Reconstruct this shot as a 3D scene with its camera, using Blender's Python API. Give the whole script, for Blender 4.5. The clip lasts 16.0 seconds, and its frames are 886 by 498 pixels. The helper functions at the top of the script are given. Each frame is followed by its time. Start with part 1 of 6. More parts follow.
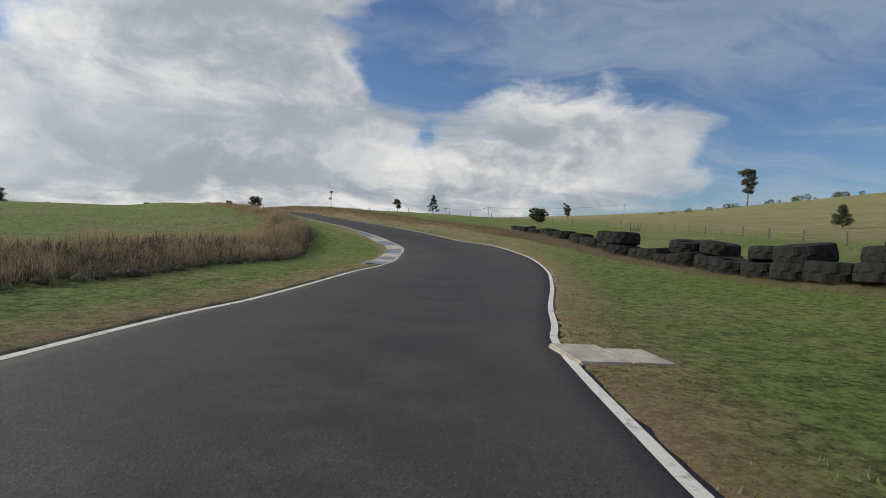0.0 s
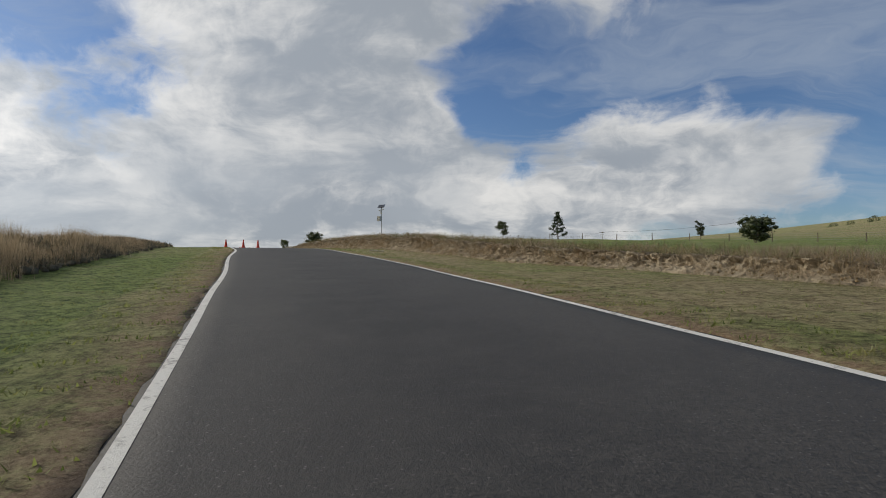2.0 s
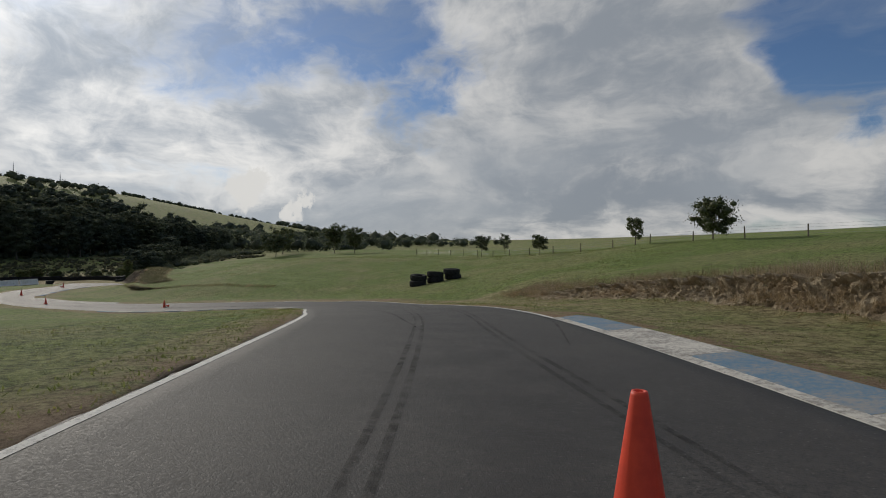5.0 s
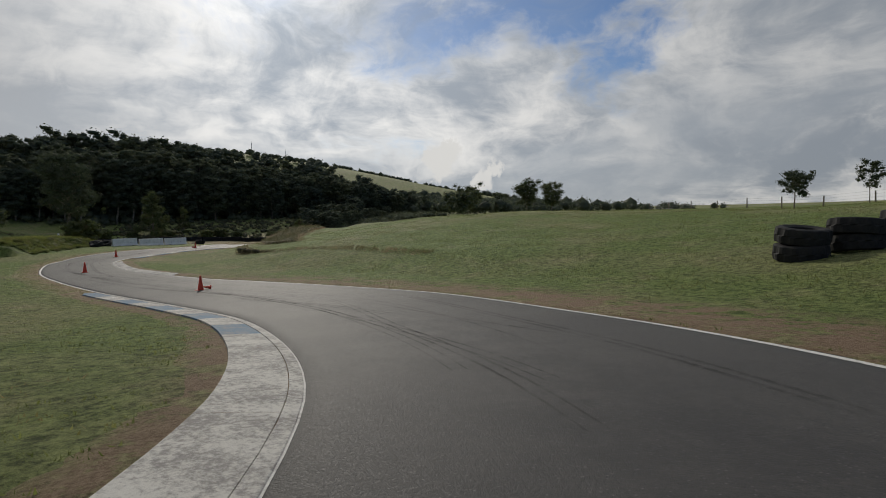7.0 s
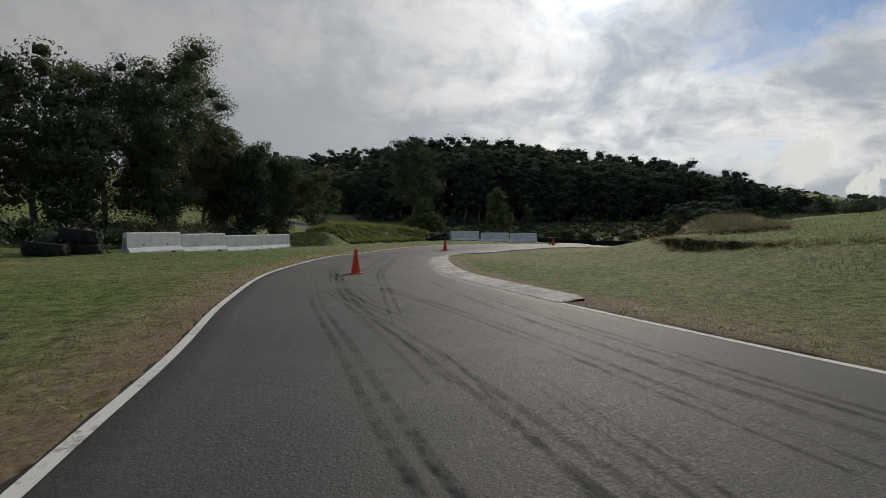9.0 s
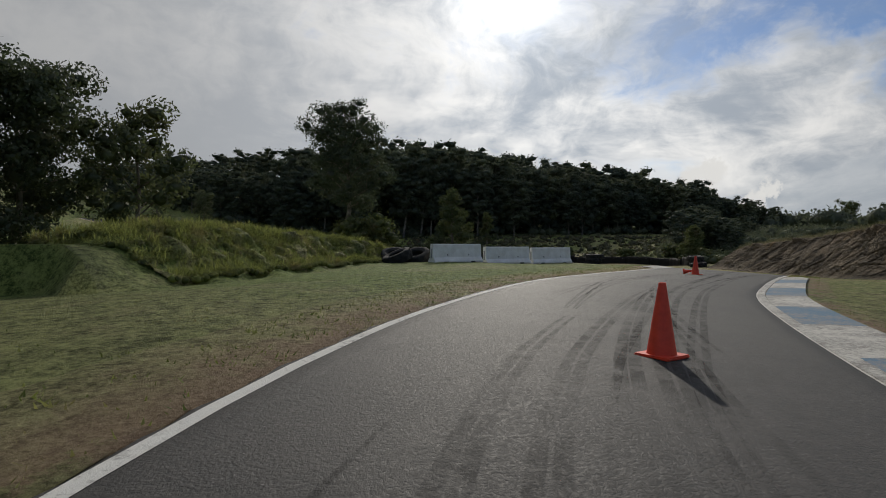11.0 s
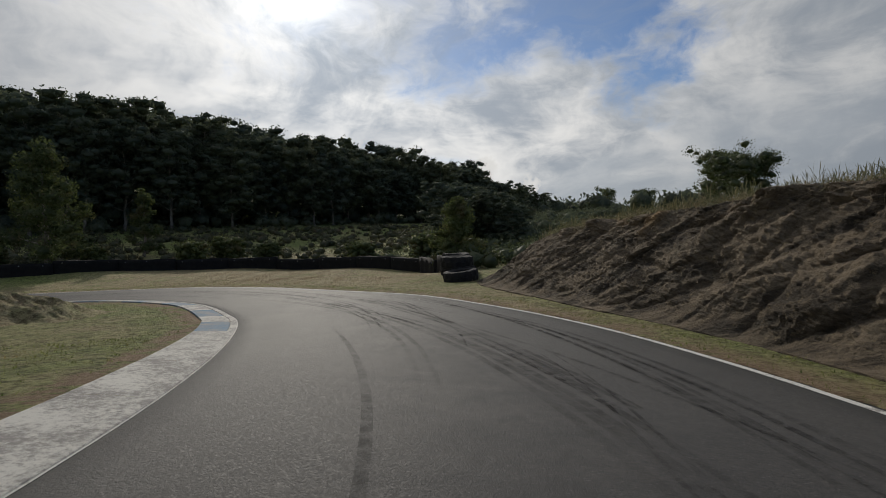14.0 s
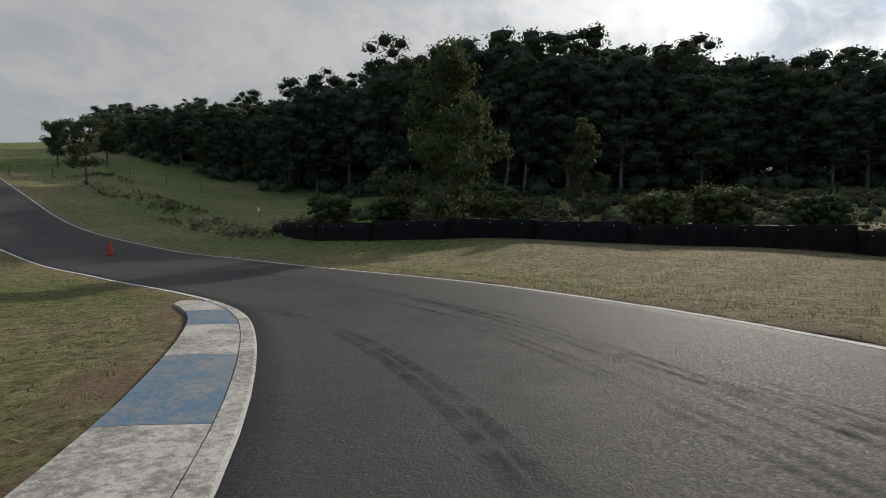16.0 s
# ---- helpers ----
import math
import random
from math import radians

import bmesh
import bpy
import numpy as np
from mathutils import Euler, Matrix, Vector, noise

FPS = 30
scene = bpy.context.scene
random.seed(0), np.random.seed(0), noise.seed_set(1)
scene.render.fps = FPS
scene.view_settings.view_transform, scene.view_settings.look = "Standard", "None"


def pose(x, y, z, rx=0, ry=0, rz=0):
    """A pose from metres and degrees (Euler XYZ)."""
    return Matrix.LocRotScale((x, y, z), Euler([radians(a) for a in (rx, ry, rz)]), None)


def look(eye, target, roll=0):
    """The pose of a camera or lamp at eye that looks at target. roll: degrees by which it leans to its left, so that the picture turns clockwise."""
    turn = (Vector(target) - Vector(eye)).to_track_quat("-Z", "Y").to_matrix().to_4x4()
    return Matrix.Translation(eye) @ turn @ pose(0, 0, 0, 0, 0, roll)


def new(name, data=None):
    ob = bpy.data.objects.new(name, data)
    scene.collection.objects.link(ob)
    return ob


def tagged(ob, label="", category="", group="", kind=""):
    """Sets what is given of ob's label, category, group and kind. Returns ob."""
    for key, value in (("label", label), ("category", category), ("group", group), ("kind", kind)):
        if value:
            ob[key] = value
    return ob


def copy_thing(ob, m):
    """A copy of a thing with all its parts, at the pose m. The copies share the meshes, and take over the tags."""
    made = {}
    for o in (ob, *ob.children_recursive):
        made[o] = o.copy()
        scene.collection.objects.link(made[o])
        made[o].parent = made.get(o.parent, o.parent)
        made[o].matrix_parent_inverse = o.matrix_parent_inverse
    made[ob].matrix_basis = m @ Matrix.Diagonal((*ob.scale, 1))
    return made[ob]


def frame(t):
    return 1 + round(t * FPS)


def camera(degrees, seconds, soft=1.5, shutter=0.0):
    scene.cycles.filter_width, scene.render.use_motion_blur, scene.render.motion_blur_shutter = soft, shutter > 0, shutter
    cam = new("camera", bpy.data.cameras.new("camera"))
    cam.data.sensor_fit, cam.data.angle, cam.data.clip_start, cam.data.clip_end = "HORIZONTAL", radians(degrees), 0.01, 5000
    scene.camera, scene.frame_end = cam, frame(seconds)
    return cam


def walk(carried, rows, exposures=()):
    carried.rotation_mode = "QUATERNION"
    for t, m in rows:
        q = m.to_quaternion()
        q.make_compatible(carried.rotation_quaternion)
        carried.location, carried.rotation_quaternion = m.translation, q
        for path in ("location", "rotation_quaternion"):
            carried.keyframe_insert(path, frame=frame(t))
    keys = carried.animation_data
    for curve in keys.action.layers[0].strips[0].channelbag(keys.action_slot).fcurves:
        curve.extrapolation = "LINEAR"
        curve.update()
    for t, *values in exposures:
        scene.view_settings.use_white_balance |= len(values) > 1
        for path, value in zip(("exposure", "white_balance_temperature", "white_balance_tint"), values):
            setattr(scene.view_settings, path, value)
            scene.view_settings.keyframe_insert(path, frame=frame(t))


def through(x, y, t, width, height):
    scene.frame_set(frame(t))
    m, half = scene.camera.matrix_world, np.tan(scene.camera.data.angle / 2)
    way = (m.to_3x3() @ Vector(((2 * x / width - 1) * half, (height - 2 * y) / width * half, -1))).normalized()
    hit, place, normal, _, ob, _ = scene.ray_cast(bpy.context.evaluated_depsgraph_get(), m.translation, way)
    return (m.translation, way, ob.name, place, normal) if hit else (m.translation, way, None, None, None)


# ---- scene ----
cam = camera(77.89, 16.0, 0.95)
PATH = [
    (0.0, pose(0.00, 0.00, 1.16, 88.64, -2.86, -0.13)),
    (0.5, pose(0.01, 10.08, 1.11, 89.27, -2.60, 0.23)),
    (1.0, pose(0.04, 20.51, 1.19, 90.19, -1.98, 2.43)),
    (1.5, pose(-1.39, 31.78, 1.36, 91.19, -0.67, 6.29)),
    (2.0, pose(-4.57, 43.65, 2.25, 91.80, 0.22, 10.41)),
    (2.5, pose(-8.80, 55.02, 3.17, 92.41, 0.83, 15.28)),
    (3.0, pose(-13.79, 65.76, 3.89, 92.47, 0.78, 19.13)),
    (3.5, pose(-18.98, 75.68, 4.63, 92.25, 0.84, 24.69)),
    (4.0, pose(-25.03, 84.59, 5.03, 91.91, 0.62, 31.40)),
    (4.5, pose(-31.90, 91.87, 5.12, 91.39, 0.64, 39.04)),
    (5.0, pose(-38.92, 98.50, 5.05, 89.90, 0.21, 40.05)),
    (5.5, pose(-45.73, 104.66, 4.72, 88.64, -0.04, 42.20)),
    (6.0, pose(-52.36, 110.10, 4.19, 87.70, -0.10, 46.22)),
    (6.5, pose(-58.84, 114.60, 3.55, 87.09, 0.01, 52.15)),
    (7.0, pose(-65.13, 118.02, 2.88, 86.62, 0.22, 59.51)),
    (7.5, pose(-71.21, 120.22, 2.24, 86.23, 0.01, 69.12)),
    (8.0, pose(-77.93, 120.99, 1.65, 86.17, -0.87, 80.04)),
    (8.5, pose(-85.74, 120.25, 1.05, 86.22, -1.37, 91.08)),
    (8.7, pose(-88.84, 119.77, 0.82, 86.34, -0.73, 92.14)),
    (9.0, pose(-93.52, 119.10, 0.59, 87.63, -0.45, 92.88)),
    (9.5, pose(-101.23, 117.85, 0.44, 89.19, -0.21, 93.74)),
    (10.0, pose(-108.55, 116.63, 0.38, 89.66, -0.26, 93.20)),
    (10.5, pose(-115.22, 115.66, 0.40, 89.30, -0.50, 90.93)),
    (10.8, pose(-118.87, 115.28, 0.37, 88.74, -1.26, 88.98)),
    (11.0, pose(-121.19, 115.13, 0.20, 89.27, -0.32, 84.90)),
    (11.5, pose(-126.99, 116.41, 0.25, 89.40, -0.44, 72.31)),
    (12.0, pose(-131.68, 119.19, 0.22, 89.67, 0.23, 57.86)),
    (12.5, pose(-135.45, 122.98, 0.19, 89.45, 0.73, 47.94)),
    (13.0, pose(-140.44, 127.45, 0.07, 89.17, 1.61, 50.49)),
    (13.5, pose(-146.14, 131.34, 0.01, 88.83, 1.46, 55.89)),
    (14.0, pose(-152.95, 134.37, -0.15, 88.55, 1.28, 63.33)),
    (14.5, pose(-160.38, 136.46, -0.52, 88.30, 1.07, 72.34)),
    (15.0, pose(-167.29, 137.05, -0.92, 87.91, 0.73, 82.73)),
    (15.5, pose(-173.87, 136.45, -1.33, 87.42, 0.41, 95.15)),
    (16.0, pose(-179.90, 134.33, -1.60, 86.84, -0.13, 107.35)),
]
EXPOSURES = [(0.0, -0.38), (1.5, -0.42), (3.5, -0.78), (4.5, -0.88), (7.0, -0.90), (11.0, -0.8), (12.5, -0.8), (14.5, -0.85), (15.2, -0.78), (16.0, -0.5)]
walk(cam, PATH, EXPOSURES)

# ---- sky and sun ----
SUN_YAW, SUN_EL = radians(78), radians(25.5)
SUN_DIR = Vector((-math.sin(SUN_YAW) * math.cos(SUN_EL), math.cos(SUN_YAW) * math.cos(SUN_EL), math.sin(SUN_EL)))


CLOUD_SEED = 5.3


class Nodes:
    """Short hand for building node trees."""

    def __init__(self, tree):
        self.tree = tree

    def add(self, kind, **props):
        n = self.tree.nodes.new(kind)
        for k, v in props.items():
            if k in ("operation", "blend_type", "data_type", "noise_dimensions", "feature", "sky_type", "distance", "interpolation_type", "attribute_name", "clamp"):
                setattr(n, k, v)
            else:
                self.put(n.inputs[k.replace("_", " ")], v)
        return n

    def put(self, socket, v):
        if isinstance(v, bpy.types.NodeSocket):
            self.tree.links.new(v, socket)
        else:
            socket.default_value = v

    def math(self, op, a, b=0.0, c=0.0):
        n = self.tree.nodes.new("ShaderNodeMath")
        n.operation = op
        for s, v in zip(n.inputs, (a, b, c)):
            self.put(s, v)
        return n.outputs[0]

    def vmath(self, op, a, b=(0, 0, 0)):
        n = self.tree.nodes.new("ShaderNodeVectorMath")
        n.operation = op
        self.put(n.inputs[0], a)
        self.put(n.inputs[1], b)
        return n.outputs["Value"] if op in ("DOT_PRODUCT", "LENGTH", "DISTANCE") else n.outputs[0]

    def noise(self, vec, scale, detail=4.0, rough=0.55, dist=0.0):
        n = self.tree.nodes.new("ShaderNodeTexNoise")
        self.put(n.inputs["Vector"], vec)
        self.put(n.inputs["Scale"], scale)
        self.put(n.inputs["Detail"], detail)
        self.put(n.inputs["Roughness"], rough)
        self.put(n.inputs["Distortion"], dist)
        return n.outputs[0]

    def ramp(self, v, lo, hi, a=0.0, b=1.0):
        n = self.tree.nodes.new("ShaderNodeMapRange")
        n.interpolation_type = "SMOOTHSTEP"
        for k, x in zip(range(5), (v, lo, hi, a, b)):
            self.put(n.inputs[k], x)
        return n.outputs[0]

    def mix(self, fac, a, b):
        n = self.tree.nodes.new("ShaderNodeMix")
        n.data_type = "RGBA"
        self.put(n.inputs["Factor"], fac)
        self.put(n.inputs[6], a)
        self.put(n.inputs[7], b)
        return n.outputs[2]


def col(r, g, b):
    return (r, g, b, 1.0)


world = bpy.data.worlds.new("sky")
scene.world = world
world.use_nodes = True
wt = world.node_tree
wt.nodes.clear()
W = Nodes(wt)
tc = W.add("ShaderNodeTexCoord").outputs["Generated"]
sky = wt.nodes.new("ShaderNodeTexSky")
sky.sky_type, sky.sun_disc = "NISHITA", False
sky.sun_elevation, sky.sun_rotation = SUN_EL, -SUN_YAW
sky.altitude, sky.air_density, sky.dust_density, sky.ozone_density = 300, 1.0, 0.6, 1.6
sep = wt.nodes.new("ShaderNodeSeparateXYZ")
wt.links.new(tc, sep.inputs[0])
zz = W.math("MAXIMUM", sep.outputs[2], 0.0)
den = W.math("ADD", zz, 0.30)
comb = wt.nodes.new("ShaderNodeCombineXYZ")
wt.links.new(W.math("DIVIDE", sep.outputs[0], den), comb.inputs[0])
wt.links.new(W.math("DIVIDE", sep.outputs[1], den), comb.inputs[1])
wt.links.new(W.math("ADD", W.math("MULTIPLY", zz, 2.4), CLOUD_SEED), comb.inputs[2])
flat = comb.outputs[0]
curl = wt.nodes.new("ShaderNodeTexNoise")
wt.links.new(flat, curl.inputs["Vector"])
curl.inputs["Scale"].default_value, curl.inputs["Detail"].default_value = 1.4, 4.0
flat = W.vmath("ADD", flat, W.vmath("MULTIPLY", W.vmath("SUBTRACT", curl.outputs["Color"], (0.5, 0.5, 0.5)), (0.75, 0.75, 0.3)))
# broad cloud decks, thinner away from the sun
big = W.noise(flat, 0.62, 2.0, 0.5, 0.0)
fine = W.noise(flat, 1.5, 12.0, 0.58, 0.0)
cover = W.math("ADD", W.math("MULTIPLY", big, 0.55), W.math("MULTIPLY", fine, 0.45))
side = W.vmath("DOT_PRODUCT", tc, (-0.80, -0.10, 0.0))
cover = W.math("ADD", cover, W.math("MULTIPLY", side, 0.11))
cover = W.math("ADD", cover, W.ramp(sep.outputs[2], 0.0, 0.30, 0.075, 0.0))
# shapes of the day's sky: direction, reach, and how much thicker or thinner the cloud is there
CLOUD_SHAPES = ((-0.06, 0.95, 0.31, 0.19, -0.18), (0.46, 0.85, 0.28, 0.24, -0.18), (0.58, 0.80, 0.17, 0.20, -0.08), (0.26, 0.90, 0.38, 0.22, -0.15), (-0.63, 0.69, 0.36, 0.19, -0.12),
                (0.28, 0.94, 0.20, 0.17, 0.15), (0.12, 0.98, 0.17, 0.17, 0.09), (0.40, 0.90, 0.19, 0.12, 0.12), (-0.40, 0.89, 0.20, 0.42, 0.09), (-0.36, 0.87, 0.36, 0.20, 0.08),
                (-0.79, 0.58, 0.20, 0.24, 0.07), (-0.90, -0.34, 0.25, 0.55, 0.07), (-0.40, 0.88, 0.26, 0.2, 0.05))
bend = W.vmath("ADD", tc, W.vmath("MULTIPLY", W.vmath("SUBTRACT", curl.outputs["Color"], (0.5, 0.5, 0.5)), (0.16, 0.16, 0.10)))
for cx, cy, cz, size, gain in CLOUD_SHAPES:
    d = W.vmath("DISTANCE", bend, tuple(Vector((cx, cy, cz)).normalized()))
    cover = W.math("ADD", cover, W.ramp(d, 0.0, size, gain, 0.0))
puff = W.noise(bend, 12.0, 10.0, 0.60, 0.4)
cover = W.math("ADD", cover, W.math("MULTIPLY", W.math("SUBTRACT", puff, 0.5), 0.24))
mask = W.ramp(cover, 0.44, 0.56)
# thin streaks of high cloud
st = wt.nodes.new("ShaderNodeVectorMath")
st.operation = "MULTIPLY"
wt.links.new(flat, st.inputs[0])
st.inputs[1].default_value = (0.7, 3.2, 1.0)
streak = W.ramp(W.noise(st.outputs[0], 1.1, 8.0, 0.6, 0.3), 0.42, 0.74, 0.0, 0.52)
toward = W.vmath("DOT_PRODUCT", tc, tuple(SUN_DIR))
glow = W.math("POWER", W.math("MAXIMUM", toward, 0.0), 7.0)
halo = W.math("POWER", W.math("MAXIMUM", toward, 0.0), 330.0)
body = W.math("ADD", W.math("MULTIPLY", W.noise(flat, 1.9, 10.0, 0.60, 0.0), 0.52), W.math("ADD", W.math("MULTIPLY", cover, 0.26), W.math("MULTIPLY", puff, 0.22)))
grey = W.mix(W.ramp(body, 0.42, 0.62), col(9.4, 9.25, 8.95), col(3.9, 4.3, 4.8))
# smooth blue-grey bases under the bright tops, thinning towards the horizon
grey = W.mix(W.math("MULTIPLY", W.ramp(W.noise(flat, 0.9, 3.0, 0.5, 0.3), 0.44, 0.62), W.ramp(sep.outputs[2], 0.26, 0.12, 0.15, 0.75)), grey, col(4.7, 5.1, 5.55))
# an even dull deck away to the south
grey = W.mix(W.ramp(W.vmath("DOT_PRODUCT", tc, (-0.55, -0.83, 0.0)), 0.30, 0.85, 0.0, 0.75), grey, col(4.7, 4.75, 4.8))
scl = wt.nodes.new("ShaderNodeVectorMath")
scl.operation = "SCALE"
wt.links.new(grey, scl.inputs[0])
wt.links.new(W.math("ADD", 0.80, W.math("ADD", W.math("MULTIPLY", glow, 0.64), W.math("MULTIPLY", halo, 2.2))), scl.inputs["Scale"])
blue = wt.nodes.new("ShaderNodeVectorMath")
blue.operation = "MULTIPLY"
wt.links.new(sky.outputs[0], blue.inputs[0])
blue.inputs[1].default_value = (0.54, 0.66, 0.84)
both = W.mix(streak, blue.outputs[0], col(4.0, 4.5, 5.1))
both = W.mix(W.math("MULTIPLY", mask, 0.96), both, scl.outputs[0])
# two small cumulus towers low over the far ridge
for cx, cy, cz, size in ((-0.858, 0.503, 0.106, 0.036), (-0.848, 0.514, 0.121, 0.028), (-0.868, 0.487, 0.103, 0.026), (-0.861, 0.502, 0.082, 0.026), (-0.818, 0.571, 0.069, 0.026), (-0.808, 0.583, 0.084, 0.024), (-0.826, 0.560, 0.058, 0.020)):
    v = Vector((cx, cy, cz)).normalized()
    d = W.math("ADD", W.vmath("DISTANCE", tc, tuple(v)), W.math("MULTIPLY", W.math("SUBTRACT", W.noise(tc, 42.0, 9.0, 0.70), 0.5), 0.060))
    both = W.mix(W.ramp(d, size * 0.46, size * 0.80, 0.92, 0.0), both, col(8.8, 8.7, 8.4))
bg = W.add("ShaderNodeBackground", Color=both, Strength=0.142)
outw = wt.nodes.new("ShaderNodeOutputWorld")
wt.links.new(bg.outputs[0], outw.inputs[0])

sun_data = bpy.data.lights.new("sun", "SUN")
sun_data.energy, sun_data.angle, sun_data.color = 3.7, radians(1.0), (1.0, 0.93, 0.82)
sun = new("sun", sun_data)
sun.matrix_world = look(SUN_DIR * 200, (0, 0, 0))


# ---- helpers for meshes ----
def mesh_object(name, verts, faces, material, smooth=False):
    me = bpy.data.meshes.new(name)
    me.from_pydata([tuple(v) for v in verts], [], [tuple(f) for f in faces])
    if smooth:
        me.polygons.foreach_set("use_smooth", [True] * len(me.polygons))
    me.materials.append(material)
    me.update()
    return new(name, me)


def material(name):
    m = bpy.data.materials.new(name)
    m.use_nodes = True
    n = Nodes(m.node_tree)
    return m, n, m.node_tree.nodes["Principled BSDF"]


def bump(n, bsdf, height, strength, distance):
    b = n.tree.nodes.new("ShaderNodeBump")
    b.inputs["Strength"].default_value, b.inputs["Distance"].default_value = strength, distance
    n.put(b.inputs["Height"], height)
    n.put(bsdf.inputs["Normal"], b.outputs[0])


def place_coord(n):
    return n.tree.nodes.new("ShaderNodeNewGeometry").outputs["Position"]


def grass_material():
    m, n, b = material("grass_ground")
    p = place_coord(n)
    big = n.noise(p, 0.09, 4, 0.6)
    mid = n.noise(p, 0.55, 5, 0.65)
    clump = n.noise(p, 3.2, 6, 0.75)
    tiny = n.noise(p, 19.0, 8, 0.85)
    tuft = n.noise(p, 7.5, 6, 0.8)
    f0 = n.math("ADD", n.math("MULTIPLY", clump, 0.30), n.math("ADD", n.math("MULTIPLY", tuft, 0.40), n.math("MULTIPLY", tiny, 0.30)))
    green = n.mix(n.ramp(f0, 0.41, 0.575), col(0.036, 0.062, 0.012), col(0.265, 0.335, 0.092))
    dry = n.mix(n.ramp(f0, 0.40, 0.585), col(0.12, 0.09, 0.042), col(0.50, 0.42, 0.235))
    at = n.add("ShaderNodeAttribute", attribute_name="dry").outputs["Fac"]
    soil = n.add("ShaderNodeAttribute", attribute_name="soil").outputs["Fac"]
    f = n.math("ADD", n.math("MULTIPLY", n.ramp(big, 0.45, 0.62), 0.34), n.math("MULTIPLY", n.ramp(mid, 0.50, 0.72), 0.32))
    f = n.math("ADD", f, n.math("MULTIPLY", at, n.ramp(mid, 0.25, 0.6, 0.35, 1.1)))
    c = n.mix(n.math("MINIMUM", f, 1.0), green, dry)
    earth = n.mix(n.ramp(tiny, 0.3, 0.7), col(0.17, 0.105, 0.062), col(0.46, 0.33, 0.22))
    c = n.mix(n.math("MULTIPLY", soil, n.ramp(n.noise(p, 0.9, 8, 0.78), 0.43, 0.52)), c, earth)
    n.put(b.inputs["Base Color"], c)
    b.inputs["Roughness"].default_value = 0.9
    b.inputs["Specular IOR Level"].default_value = 0.15
    bump(n, b, n.math("ADD", n.math("MULTIPLY", tuft, 1.4), n.math("ADD", tiny, n.math("MULTIPLY", clump, 1.6))), 1.0, 0.07)
    return m


def asphalt_material():
    m, n, b = material("asphalt")
    p = place_coord(n)
    chip = n.noise(p, 38.0, 3, 0.8)
    coarse = n.noise(p, 11.0, 5, 0.75)
    patch = n.noise(p, 0.28, 5, 0.6)
    vor = n.tree.nodes.new("ShaderNodeTexVoronoi")
    n.put(vor.inputs["Vector"], p)
    vor.inputs["Scale"].default_value = 30.0
    stone = n.ramp(vor.outputs["Distance"], 0.10, 0.32, 1.0, 0.0)
    sep = n.tree.nodes.new("ShaderNodeSeparateColor")
    n.put(sep.inputs[0], vor.outputs["Color"])
    pick = n.ramp(sep.outputs[0], 0.70, 0.80)
    c = n.mix(n.ramp(chip, 0.35, 0.65), col(0.026, 0.025, 0.023), col(0.090, 0.084, 0.076))
    c = n.mix(n.math("MULTIPLY", n.ramp(coarse, 0.42, 0.68), 0.55), c, col(0.085, 0.078, 0.070))
    c = n.mix(n.math("MULTIPLY", n.ramp(patch, 0.40, 0.62), 0.45), c, col(0.036, 0.034, 0.033))
    c = n.mix(n.math("MULTIPLY", n.math("MULTIPLY", stone, pick), 0.75), c, col(0.15, 0.14, 0.13))
    at = n.add("ShaderNodeAttribute", attribute_name="rubber").outputs["Fac"]
    c = n.mix(n.math("MULTIPLY", at, n.ramp(n.noise(p, 1.1, 5, 0.7), 0.3, 0.65)), c, col(0.020, 0.020, 0.021))
    n.put(b.inputs["Base Color"], c)
    n.put(b.inputs["Roughness"], n.ramp(chip, 0.3, 0.7, 0.62, 0.87))
    b.inputs["Specular IOR Level"].default_value = 0.30
    bump(n, b, n.math("ADD", chip, n.math("MULTIPLY", coarse, 0.6)), 0.9, 0.010)
    return m


def paint_material(name, c0, worn, wear=0.5, brush=0.0):
    m, n, b = material(name)
    p = place_coord(n)
    chip = n.noise(p, 14.0, 8, 0.8)
    patch = n.noise(p, 1.6, 5, 0.65)
    f = n.math("ADD", n.math("MULTIPLY", chip, 0.62), n.math("MULTIPLY", patch, 0.38))
    c = n.mix(n.ramp(f, 0.56 - 0.14 * wear, 0.66 - 0.08 * wear), c0, worn)
    n.put(b.inputs["Base Color"], c)
    b.inputs["Roughness"].default_value = 0.85
    b.inputs["Specular IOR Level"].default_value = 0.25
    bump(n, b, n.noise(p, 40.0, 5, 0.75), 0.8, 0.012)
    return m


def rock_material(name, a, c0, d):
    m, n, b = material(name)
    p = place_coord(n)
    big = n.noise(p, 0.45, 5, 0.6, 0.4)
    mid = n.noise(p, 2.6, 7, 0.7)
    fine = n.noise(p, 18.0, 5, 0.7)
    c = n.mix(n.ramp(mid, 0.32, 0.66), a, c0)
    c = n.mix(n.ramp(big, 0.48, 0.66), c, d)
    c = n.mix(n.math("MULTIPLY", n.ramp(fine, 0.55, 0.75), 0.5), c, col(0.06, 0.045, 0.03))
    n.put(b.inputs["Base Color"], c)
    b.inputs["Roughness"].default_value = 0.95
    b.inputs["Specular IOR Level"].default_value = 0.15
    bump(n, b, n.math("ADD", mid, n.math("MULTIPLY", fine, 0.5)), 1.0, 0.20)
    return m


